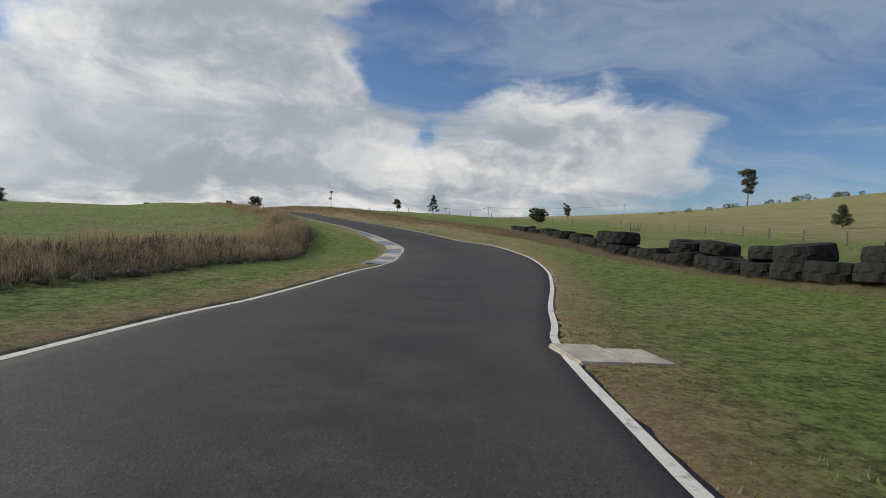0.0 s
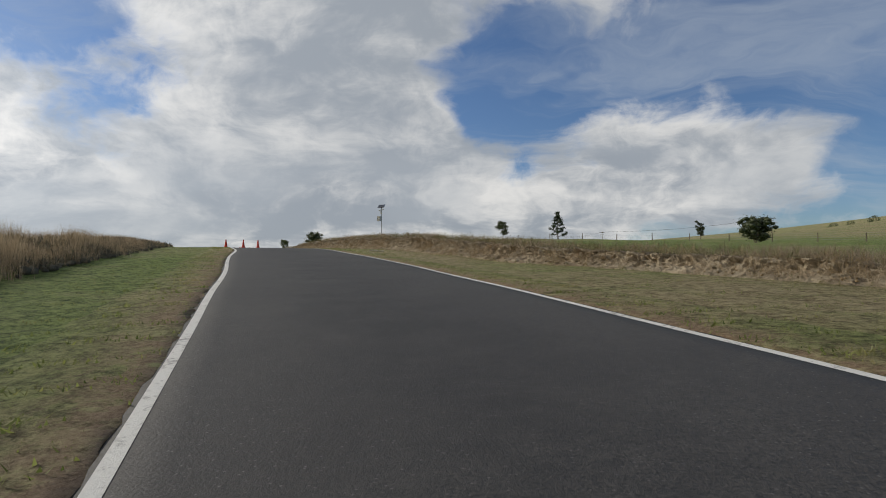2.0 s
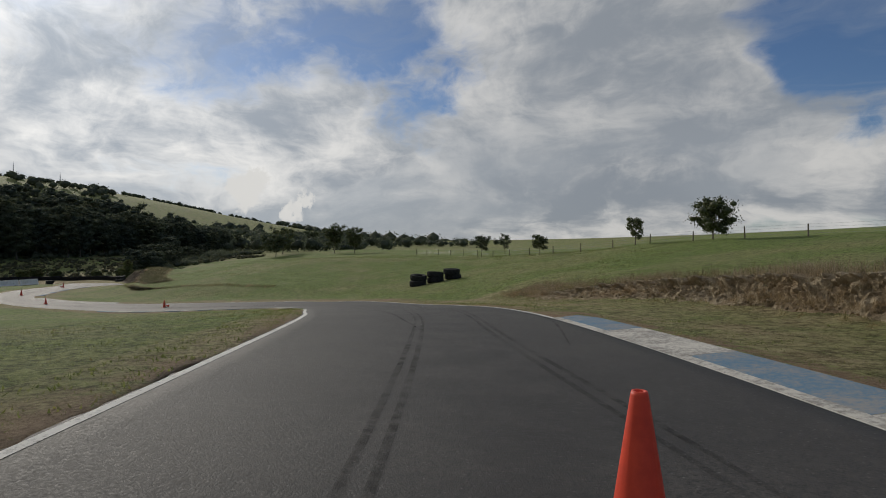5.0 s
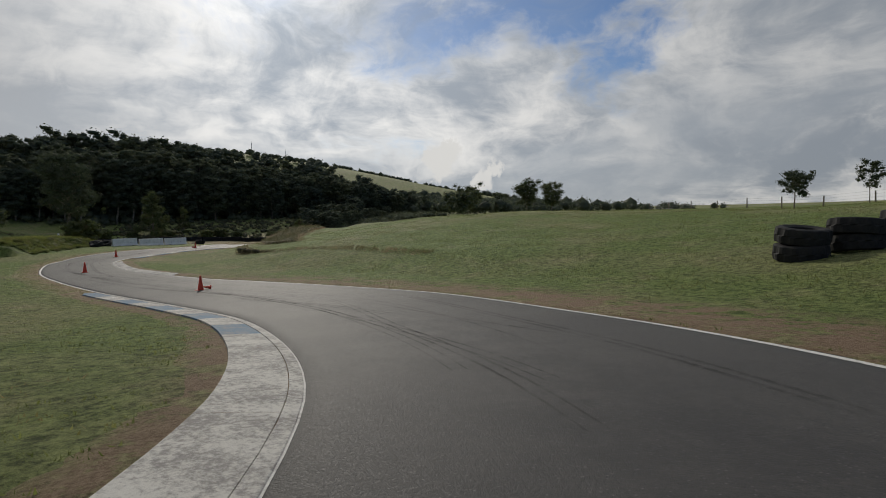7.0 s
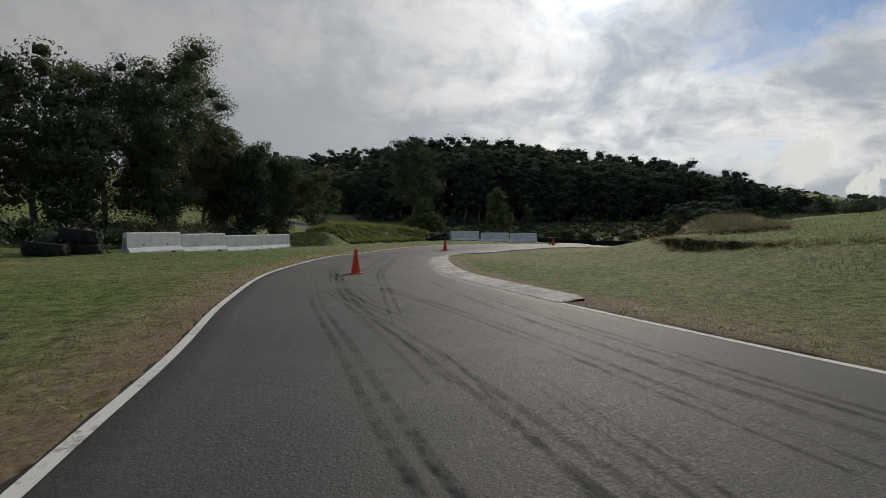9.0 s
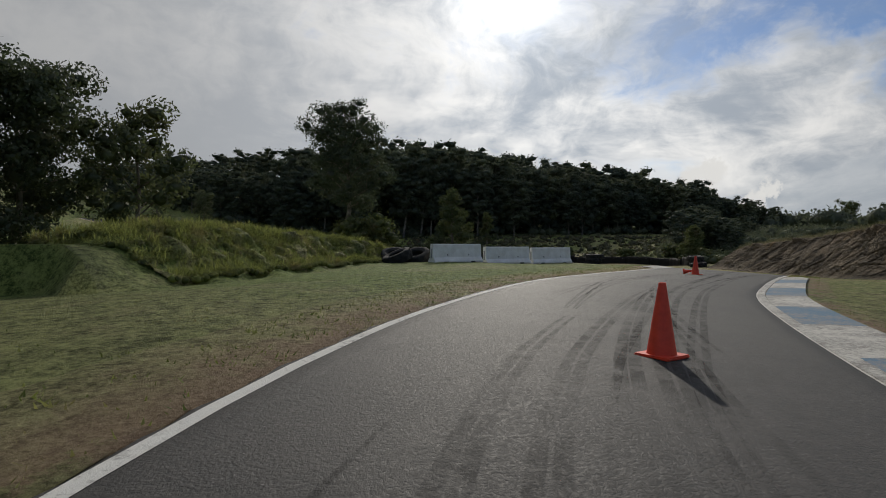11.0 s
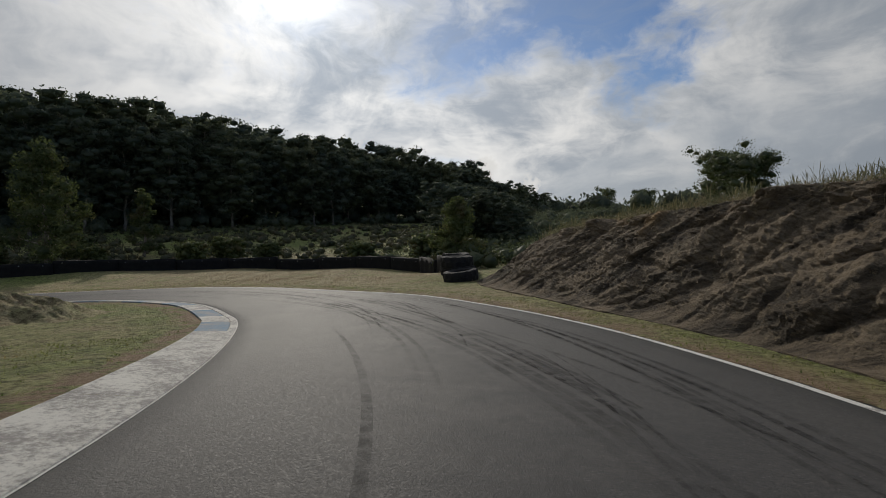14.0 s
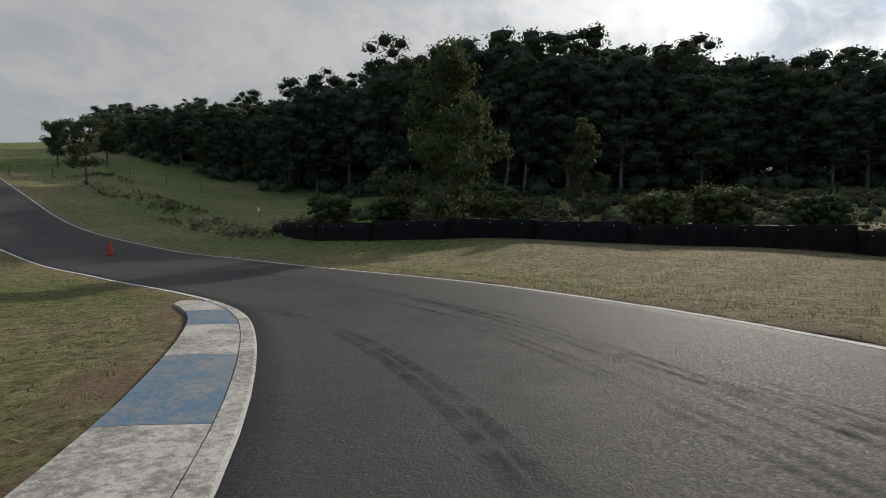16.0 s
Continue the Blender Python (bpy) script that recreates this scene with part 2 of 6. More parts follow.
MAT_GRASS = grass_material()
MAT_ASPHALT = asphalt_material()
MAT_WHITE = paint_material("white_line_paint", col(0.70, 0.68, 0.62), col(0.30, 0.28, 0.25), 0.35)
MAT_KERB_WHITE = paint_material("kerb_white_paint", col(0.60, 0.575, 0.51), col(0.27, 0.25, 0.225), 0.95)
MAT_KERB_BLUE = paint_material("kerb_blue_paint", col(0.125, 0.215, 0.30), col(0.28, 0.28, 0.27), 0.85)
MAT_ROCK_A = rock_material("pale_clay_rock", col(0.25, 0.195, 0.125), col(0.52, 0.43, 0.30), col(0.38, 0.29, 0.185))


def layered_rock():
    m, n, b = material("brown_layered_rock")
    p = place_coord(n)
    turn = n.add("ShaderNodeVectorRotate")
    n.put(turn.inputs["Vector"], p)
    turn.inputs["Axis"].default_value, turn.inputs["Angle"].default_value = (0, 1, 0), radians(26)
    st = n.vmath("MULTIPLY", turn.outputs[0], (0.40, 0.40, 1.5))
    seam = n.noise(st, 1.2, 8, 0.66, 0.9)
    mid = n.noise(p, 2.2, 8, 0.72, 0.3)
    big = n.noise(p, 0.30, 5, 0.6, 0.5)
    fine = n.noise(p, 15.0, 6, 0.75)
    c = n.mix(n.ramp(seam, 0.38, 0.60), col(0.070, 0.058, 0.044), col(0.27, 0.215, 0.15))
    c = n.mix(n.math("MULTIPLY", n.ramp(mid, 0.45, 0.70), 0.7), c, col(0.20, 0.155, 0.105))
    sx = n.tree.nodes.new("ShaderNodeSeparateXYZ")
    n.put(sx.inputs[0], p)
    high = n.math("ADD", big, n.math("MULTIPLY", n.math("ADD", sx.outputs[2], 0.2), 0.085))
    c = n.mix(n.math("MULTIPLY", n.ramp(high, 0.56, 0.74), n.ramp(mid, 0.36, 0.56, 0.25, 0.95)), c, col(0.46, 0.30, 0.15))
    c = n.mix(n.math("MULTIPLY", n.ramp(n.noise(p, 0.7, 6, 0.7), 0.52, 0.64), 0.55), c, col(0.13, 0.115, 0.085))
    c = n.mix(n.math("MULTIPLY", n.ramp(fine, 0.52, 0.66), 0.6), c, col(0.050, 0.040, 0.030))
    c = n.mix(n.math("MULTIPLY", n.ramp(n.noise(p, 6.0, 7, 0.8), 0.54, 0.66), 0.55), c, col(0.36, 0.28, 0.17))
    n.put(b.inputs["Base Color"], c)
    b.inputs["Roughness"].default_value = 0.95
    b.inputs["Specular IOR Level"].default_value = 0.15
    h = n.math("ADD", n.math("MULTIPLY", seam, 1.2), n.math("ADD", n.math("MULTIPLY", mid, 0.9), n.math("MULTIPLY", fine, 0.45)))
    bump(n, b, h, 1.0, 0.22)
    return m


MAT_ROCK_B = layered_rock()
MAT_EARTH = rock_material("dark_turf_earth", col(0.045, 0.040, 0.022), col(0.12, 0.105, 0.055), col(0.085, 0.085, 0.035))
MAT_STONE = rock_material("pale_stone", col(0.36, 0.32, 0.25), col(0.62, 0.57, 0.47), col(0.50, 0.44, 0.34))

# ---- the circuit: centre line (x, y), height and half width ----
CENTRE = [(-1.2, -25), (-1.2, 3), (-0.6, 10), (0.4, 17), (0.8, 23), (0.6, 30), (0.1, 37), (-1.8, 42.4), (-4.5, 46.9), (-8.0, 53.4), (-11.4, 60), (-15.6, 67.4),
          (-20.2, 75.2), (-26.8, 84.5), (-36.4, 96), (-47.1, 107.5), (-54, 112.8), (-61.5, 118), (-70, 122.4), (-78.7, 124.1), (-87.7, 122.9), (-98.1, 119.8),
          (-103.6, 117.7), (-109.3, 115.9), (-116.8, 115), (-121.5, 115.3), (-126, 116.6), (-132.9, 120.1), (-137.2, 123.2), (-141.3, 126.6), (-145.2, 129.7),
          (-150.7, 133.6), (-155, 135.8), (-159.6, 137.4), (-166.6, 138.9), (-170.5, 139.2), (-175.4, 138.6), (-180.3, 137.1), (-184.2, 135.1), (-187.6, 132.5),
          (-190.6, 129.4), (-193.6, 125), (-197, 118.5), (-200.8, 109.5), (-206, 97), (-213.5, 82), (-224, 62)]
HEIGHT = [0.3, 0, -0.07, -0.05, 0, 0.15, 0.6, 0.95, 1.35, 1.95, 2.4, 2.85, 3.4, 3.85, 3.9, 3.45, 2.8, 1.95, 1.2, 0.4, -0.2, -0.65, -0.75, -0.78, -0.8, -0.9, -0.93,
          -0.95, -0.97, -1.05, -1.12, -1.24, -1.4, -1.6, -2.05, -2.28, -2.55, -2.8, -2.95, -3.05, -3.15, -3.3, -3.45, -3.4, -2.2, 0.6, 4.0]
HALF = [2.5, 2.45, 2.6, 3.05, 3.4, 3.4, 3.0, 2.8, 2.7, 2.75, 2.75, 2.8, 2.8, 2.8, 3.0, 3.0, 3.0, 3.05, 3.15, 3.45, 3.5, 3.2, 2.95, 2.75, 2.6, 2.5, 2.55, 2.75, 2.85, 2.75,
        2.65, 2.45, 2.5, 2.65, 3.0, 3.25, 3.25, 3.2, 3.05, 3.0, 3.05, 3.1, 3.1, 3.0, 2.9, 2.8, 2.8]


def catmull(points, step):
    """Evenly spaced samples of a smooth curve through the points (any number of columns)."""
    p = np.array(points, float)
    p = np.vstack([2 * p[0] - p[1], p, 2 * p[-1] - p[-2]])
    out = []
    for i in range(1, len(p) - 2):
        n = max(2, int(np.linalg.norm(p[i + 1, :2] - p[i, :2]) / step))
        t = np.linspace(0, 1, n, endpoint=False)[:, None]
        a, b, c, d = p[i - 1], p[i], p[i + 1], p[i + 2]
        out.append(0.5 * (2 * b + (c - a) * t + (2 * a - 5 * b + 4 * c - d) * t * t + (3 * b - a - 3 * c + d) * t ** 3))
    return np.vstack(out + [p[-2][None]])


PLAN = catmull([(*c, h, w) for c, h, w in zip(CENTRE, HEIGHT, HALF)], 0.8)


def normals(line):
    """Unit vectors to the right of a line."""
    d = np.gradient(line[:, :2], axis=0)
    d /= np.linalg.norm(d, axis=1)[:, None]
    return np.stack([d[:, 1], -d[:, 0]], 1)


# trims every six metres along the line: left and right half widths, height, and cross slope
TRIM_LEFT = [-0.01, 0, 0.02, 0.03, 0.06, 0.08, 0.12, 0.15, -0.18, -0.47, -0.32, -0.16, -0.33, -0.3, -0.08, 0.22, 0.28, 0.17, 0.21, 0.11, 0.01, -0.05, -0.14, -0.16, -0.14, -0.14, -0.19, -0.27, -0.35, -0.31, 0.05, 0.15, 0.04, -0.01, 0.16, 0.02, -0.28, -0.54, -0.69, -0.53, -0.57, -0.64, -0.36, -0.13, 0.16, 0.27, 0.17, 0.16, 0.16, 0.23, 0.32, -0.08, -0.29, -0.2, -0.11, -0.04, -0.01, 0.01, 0.01, 0.01, 0.01, 0, 0, 0, 0]
TRIM_RIGHT = [-0.02, 0.01, 0.05, 0.09, 0.13, 0.14, 0.05, -0.03, 0.13, 0.45, 0.14, -0.41, -0.09, 0.03, 0.18, 0.39, 0.22, -0.17, -0.07, 0.23, 0.26, 0.17, -0.04, 0.04, 0.02, 0.02, 0.05, 0.08, 0.07, -0.03, -0.25, -0.31, -0.54, -0.59, -0.54, -0.39, -0.28, -0.13, 0, 0.05, -0.03, -0.05, 0.05, 0.31, 0.99, 1.43, 1.15, -0.15, -1.29, -1.26, -0.77, -0.45, -0.21, 0.01, 0.21, 0.32, 0.29, 0.2, 0.1, 0.04, 0, -0.01, -0.01, -0.01, -0.01]
TRIM_RISE = [0.01, 0.01, 0, -0.01, -0.04, -0.08, -0.1, -0.07, -0.08, -0.07, -0.13, -0.17, -0.04, -0.12, -0.19, -0.14, -0.09, -0.1, -0.08, -0.1, -0.06, 0, 0, 0.02, 0, -0.02, -0.02, -0.03, -0.04, -0.07, -0.05, 0.04, 0.03, -0.01, -0.02, 0.02, 0.01, 0, 0.02, 0.12, 0.12, 0.09, 0.08, -0.02, -0.14, -0.25, -0.19, -0.04, 0.13, 0.21, 0.15, -0.02, -0.11, -0.11, -0.03, 0.04, 0.05, 0.04, 0.02, 0.01, 0, 0, 0, 0, 0]
TRIM_BANK = [0, 0, 0, 0, 0, -0.01, -0.01, -0.01, 0.03, 0.08, 0.1, 0.07, 0.06, 0.03, 0.01, -0.01, 0, 0, 0, 0, 0, 0, 0, 0, 0, 0, 0.01, 0.01, 0.02, 0.02, 0.01, 0.01, 0.02, 0.03, 0.01, 0, -0.01, -0.01, -0.02, -0.04, -0.04, -0.02, -0.02, -0.04, -0.05, -0.05, -0.01, 0.02, 0.01, 0.02, 0.02, 0.02, 0.03, 0.04, 0.04, 0.03, 0.02, 0.01, 0, 0, 0, 0, 0, 0, 0]


def trimmed(plan):
    """The plan with its two edges, height and cross slope trimmed: columns x, y, height, half width, cross slope."""
    n = normals(plan)
    run = np.concatenate([[0], np.cumsum(np.linalg.norm(np.diff(plan[:, :2], axis=0), axis=1))])
    soft = np.array([1, 2, 3, 4, 3, 2, 1]) / 16

    def along_run(values):
        v = np.interp(run, 6.0 * np.arange(len(values)), values)
        return np.convolve(np.pad(v, 3, mode="edge"), soft, mode="valid")

    left, right, rise, bank_slope = (along_run(v) for v in (TRIM_LEFT, TRIM_RIGHT, TRIM_RISE, TRIM_BANK))
    shift = (right - left) / 2
    return np.column_stack([plan[:, :2] + n * shift[:, None], plan[:, 2] + rise + bank_slope * shift, plan[:, 3] + (left + right) / 2, bank_slope])


TRACK = trimmed(PLAN)
TN = normals(TRACK)


def track_z(i, off):
    """Height of the road plane at a sample and an offset to the right, level beyond the verge."""
    reach = TRACK[i, 3] + 2.0
    return TRACK[i, 2] + TRACK[i, 4] * np.clip(off, -reach, reach)


def smooth(lo, hi, x):
    t = np.clip((x - lo) / (hi - lo), 0, 1)
    return t * t * (3 - 2 * t)


# ---- the land: spot heights away from the track ----
LAND_NEAR = [(22, 15, 0.8), (40, 40, 2.6), (26, 70, 3.0), (19, 112, 4.6), (-11, 132, 6.4), (-2, 131, 6.4), (-20, 112, 5.8), (-52, 152, 5.7), (-61, 156, 5.2), (-74, 159, 4.0),
             (-93, 173, 3.5), (-85, 150, 2.6), (-74, 138, 1.5), (-110, 152, 3.3), (-130, 152, 2.7), (-110, 139, 1.6), (-125, 138, 1.0), (-150, 152, 1.8), (-140, 168, 2.6),
             (-168, 162, 0.0), (-188, 154, -2.6), (-20, 30, 0.8), (-35, 55, 2.3), (-60, 60, 2.2), (-52, 82, 3.3), (-72, 95, 2.0)]
LAND_FAR = [(94, 129, 7.5), (174, 314, 27), (221, 245, 34), (152, 326, 23), (120, 382, 16), (96, 428, 14), (38, 467, 16), (-180, 217, 3.5), (-210, 213, 3), (-195, 228, 4.5),
            (-313, 285, 5), (-150, 118, -0.95), (-153, 122, -1.0), (-156.5, 127.3, -1.08), (-92, 98, 0.3), (-112, 102, -0.6), (-132, 100, -1.0), (-135, 85, 0.0), (-161, 111, -1.0), (-206, 123, -2.6), (-214, 112, -2.4), (-207, 148, -2.8),
            (-230, 130, -1.0), (-241, 90, 0.9), (-262, 140, 3), (-290, 190, 4), (-220, 74, 4.5), (-232, 78, 3.2), (-250, 55, 9), (-330, 60, 18), (-330, 113, 17), (-331, 162, 12), (-318, 211, 6)]
LAND_WIDE = [(0, -200, 0), (200, -50, 10), (-150, -100, 4), (-300, 0, 20), (-420, 150, 24), (-450, 400, 10), (-200, 450, 4), (-60, 330, 6), (400, 400, 60), (-700, 150, 60), (-800, 500, 20)]
LAND = np.array(LAND_NEAR + LAND_FAR + LAND_WIDE, float)
LAND = np.vstack([LAND, TRACK[::9, :3]])


def rbf_solve(pts):
    r = np.linalg.norm(pts[:, None, :2] - pts[None, :, :2], axis=2)
    return np.linalg.solve(r + 1e-3 * np.eye(len(pts)), pts[:, 2] - pts[:, 2].mean())


LAND_K = rbf_solve(LAND)


def near_track(x, y):
    """Index of the nearest track sample, and signed distance to the right of the centre line."""
    idx = np.empty(len(x), int)
    for a in range(0, len(x), 4000):
        s = slice(a, a + 4000)
        idx[s] = ((x[s, None] - TRACK[None, :, 0]) ** 2 + (y[s, None] - TRACK[None, :, 1]) ** 2).argmin(1)
    dx, dy = x - TRACK[idx, 0], y - TRACK[idx, 1]
    side = dx * TN[idx, 0] + dy * TN[idx, 1]
    return idx, np.hypot(dx, dy) * np.sign(side)


# banks: toe line (x, y), height of the rise, width of the face; the rise lies to the left or right of the line
def bank(pts, heights, face, back, side, rock=0.0):
    line = catmull([(*p, h) for p, h in zip(pts, heights)], 1.0)
    return dict(line=line, face=face, back=back, side=side, set=rock)


CUT_A = bank([(8.5, 47), (4.6, 52), (1.0, 57), (-3.4, 63.5), (-7.8, 70), (-12.6, 77), (-18.8, 85.5), (-25, 93.3), (-30.8, 100.8), (-37, 109), (-44, 115.8), (-51, 121), (-58, 126)],
             [0.1, 0.3, 0.45, 0.55, 0.68, 0.82, 0.88, 0.92, 0.95, 1.0, 0.8, 0.5, 0.1], 1.0, 14, 1, 0.7)
CUT_B = bank([(-118, 127), (-126, 129.2), (-132, 131.8), (-137, 134.7), (-142, 137.1), (-148, 138.8), (-153, 140.7), (-159, 142.8), (-166, 144.3), (-171, 145.4), (-175, 147)],
             [0.9, 1.35, 1.85, 2.35, 2.65, 2.85, 2.8, 2.55, 2.25, 1.85, 0.8], 2.9, 12, 1, 0.8)
BANK_C = bank([(-94, 133.5), (-99, 132.4), (-105, 131), (-113, 126.6), (-120, 127.4)], [0.05, 0.3, 0.65, 0.95, 0.9], 0.8, 10, 1, 0.5)
MOUND_L = bank([(-134.2, 110.0), (-136.6, 110.5), (-140.4, 111.2), (-147.0, 112.6), (-150.6, 114.6), (-153.0, 116.4)], [0.75, 1.15, 1.25, 1.2, 1.0, 0.5], 1.6, 3.4, -1)
BANK_S = bank([(-8.2, -8), (-7.6, 4), (-7.0, 12), (-6.6, 20), (-7.6, 30), (-9.4, 40), (-11.8, 47), (-16.0, 54), (-19.0, 59.5), (-23.5, 67), (-29, 76), (-35, 84.5)], [0.25, 0.25, 0.3, 0.4, 0.5, 0.5, 0.45, 0.4, 0.4, 0.35, 0.25, 0.05], 1.8, 6, -1)
BANKS = [CUT_A, CUT_B, BANK_C, MOUND_L, BANK_S]


def line_distance(line, x, y):
    """Signed distance to the right of a sampled line, index of the nearest sample, and whether it lies past an end."""
    d2 = (x[:, None] - line[None, :, 0]) ** 2 + (y[:, None] - line[None, :, 1]) ** 2
    i = d2.argmin(1)
    n = normals(line)
    dx, dy = x - line[i, 0], y - line[i, 1]
    s = dx * n[i, 0] + dy * n[i, 1]
    along = np.abs(dx * n[i, 1] - dy * n[i, 0])
    return s, i, along


def land(x, y, detail=True):
    """Height of the ground at arrays of places."""
    x, y = np.asarray(x, float).ravel(), np.asarray(y, float).ravel()
    base = np.empty(len(x))
    for a in range(0, len(x), 20000):
        s = slice(a, a + 20000)
        r = np.hypot(x[s, None] - LAND[None, :, 0], y[s, None] - LAND[None, :, 1])
        base[s] = r @ LAND_K + LAND[:, 2].mean()
    far = np.hypot(x + 90, y - 90)
    # distant ridge that carries the radio mast
    ridge = 185 * np.exp(-((x + 1750) / 450) ** 2 - ((y - 250) / 1000) ** 2)
    base = np.where(far > 500, base * (1 - smooth(500, 1400, far)) + 5 * smooth(500, 1400, far), base) + ridge * smooth(300, 700, far)
    idx, sd = near_track(x, y)
    off = np.abs(sd) - TRACK[idx, 3]
    w = smooth(3.5, 11, off)
    level = track_z(idx, sd)
    z = level * (1 - w) + base * w
    bumps = 0.10 * np.sin(x * 0.35 + 1.3 * np.sin(y * 0.22)) * np.sin(y * 0.31 + 0.6 * np.sin(x * 0.27))
    z = z + bumps * smooth(1.5, 8, off)
    for b in BANKS:
        s, i, along = line_distance(b["line"], x, y)
        s = s * b["side"]
        ok = (s > 0) & (s < b["back"] * 2.2) & (along < 1.5)
        toe = track_z(*near_track(b["line"][:, 0], b["line"][:, 1]))
        rise = toe[i] + b["line"][i, 2] * smooth(b["set"], b["face"] + b["set"], s)
        fall = 1 - smooth(b["back"], b["back"] * 2.2, s)
        if b is MOUND_L:
            rise = toe[i] + b["line"][i, 2] * smooth(0, b["face"], s) * (1 - smooth(b["back"], b["back"] * 1.8, s))
            fall = np.ones(len(s))
        z = np.where(ok & (rise * fall + z * (1 - fall) > z), rise * fall + z * (1 - fall), z)
    z = np.where(off < 1.1, level - 0.16 + 0.15 * smooth(0.15, 1.0, off) , z)
    return z


def axis(lo, hi, step, reach, grow):
    a = list(np.arange(lo, hi, step))
    d, p = step, hi
    up = []
    while p < reach:
        up.append(p)
        d *= grow
        p += d
    d, p = step, lo
    down = []
    while p > -reach:
        d *= grow
        p -= d
        down.append(p)
    return np.array(down[::-1] + a + up)


GX, GY = axis(-232, 34, 0.75, 4600, 1.12), axis(-12, 176, 0.75, 4600, 1.12)
gx, gy = np.meshgrid(GX, GY)
gz = land(gx, gy)


def grid_faces(nx, ny):
    i = np.arange((ny - 1) * nx).reshape(ny - 1, nx)[:, :-1].ravel()
    return np.stack([i, i + 1, i + 1 + nx, i + nx], 1)


def array_object(name, verts, faces, material, smooth_shade=True):
    me = bpy.data.meshes.new(name)
    me.from_pydata(verts.tolist(), [], faces.tolist())
    me.polygons.foreach_set("use_smooth", np.full(len(faces), smooth_shade))
    me.materials.append(material)
    me.update()
    return new(name, me)


def set_attribute(ob, name, values):
    ob.data.attributes.new(name, "FLOAT", "POINT").data.foreach_set("value", np.asarray(values, np.float32))


ground = array_object("ground", np.stack([gx.ravel(), gy.ravel(), gz], 1), grid_faces(len(GX), len(GY)), MAT_GRASS)
tagged(ground, "mown green paddock grass with dry yellow patches", "grass", kind="structure")
gi, gs = near_track(gx.ravel(), gy.ravel())
goff = np.abs(gs) - TRACK[gi, 3]
fx, fy = gx.ravel(), gy.ravel()
dry = 0.5 * (1 - smooth(0.2, 1.6, goff)) + 0.66 * (gs > 0) * (fx > -60) * smooth(25, 42, fy) * (1 - smooth(4, 12, goff)) + 0.40 * (gs > 0) * smooth(-116, -122, fx) * (1 - smooth(2, 8, goff)) + 0.25 * smooth(-206, -211, fx) * (fy > 118) + 0.38 * (gs < 0) * smooth(-148, -155, fx) * (fy > 110) + 1.6 * np.exp(-((fx + 195) / 17) ** 2 - ((fy - 141) / 14) ** 2) * (gs > 0) + 0.55 * smooth(20, 60, fx) + 0.2 * smooth(-205, -214, fx) * smooth(112, 104, fy)


def bare_soil(x, side, off, y):
    """Share of bare reddish soil on the verge outside the left-hand bend."""
    return np.clip((1.3 * np.exp(-((x + 72) / 11) ** 2) + 0.8 * np.exp(-((x + 93) / 9) ** 2)) * (side > 0) * smooth(0.1, 0.5, off) * (1 - smooth(1.6, 3.8, off)) * (y > 116), 0, 1)


soil = bare_soil(fx, gs, goff, fy)
set_attribute(ground, "dry", np.clip(dry, 0, 1))
set_attribute(ground, "soil", np.clip(soil, 0, 1))


# ---- road, edge lines ----
def ribbon(name, line, left, right, lift, mat, across=2, skirt=0.0, crown=0.0):
    """A strip along a line between two offsets to its right."""
    n = normals(line)
    cols = np.linspace(0, 1, across)
    rows = []
    for t in cols:
        o = left + (right - left) * t
        p = line[:, :2] + n * np.reshape(o, (-1, 1))
        rows.append(np.column_stack([p, line[:, 2] + line[:, 4] * o + lift + crown * (1 - (2 * t - 1) ** 2)]))
    if skirt:
        for k in (0, -1):
            e = rows[k].copy()
            e[:, 2] -= skirt
            e[:, :2] += n * (-0.05 if k == 0 else 0.05)
            rows = [e] + rows if k == 0 else rows + [e]
    m = len(rows)
    v = np.stack(rows, 1).reshape(-1, 3)
    f = grid_faces(m, len(line))
    return array_object(name, v, f[:, ::-1], mat), rows


def track_index(x, y):
    return int(near_track(np.array([x], float), np.array([y], float))[0][0])


# kerbs: from, to, side, width, whether it begins blue, label, block length, unpainted blocks at the start
KERB = "worn blue and white painted concrete kerb"
KERBS = [((-1.6, 22.8), (-5.0, 46.0), -1, 1.0, True, KERB + " on the inside of a bend", 2.6, 0),
         ((-32.0, 91.5), (-47.5, 107.3), 1, 0.72, False, KERB + " before the crest", 2.6, 0),
         ((-64.5, 119.5), (-97, 120), -1, 0.8, False, KERB + ", greyed by tyre marks", 2.4, 5),
         ((-102.3, 118), (-120, 115.3), 1, 0.6, False, "faded white concrete kerb round a tight bend", 2.4, 99),
         ((-125, 116.3), (-142, 127.2), 1, 0.85, True, KERB + " below the rock cutting", 2.6, 0),
         ((-145.0, 129.5), (-191.5, 128.2), -1, 0.74, False, KERB + " round the hairpin", 2.5, 9)]
KERB_SPANS = [(track_index(*k[0]), track_index(*k[1]), k[2]) for k in KERBS]


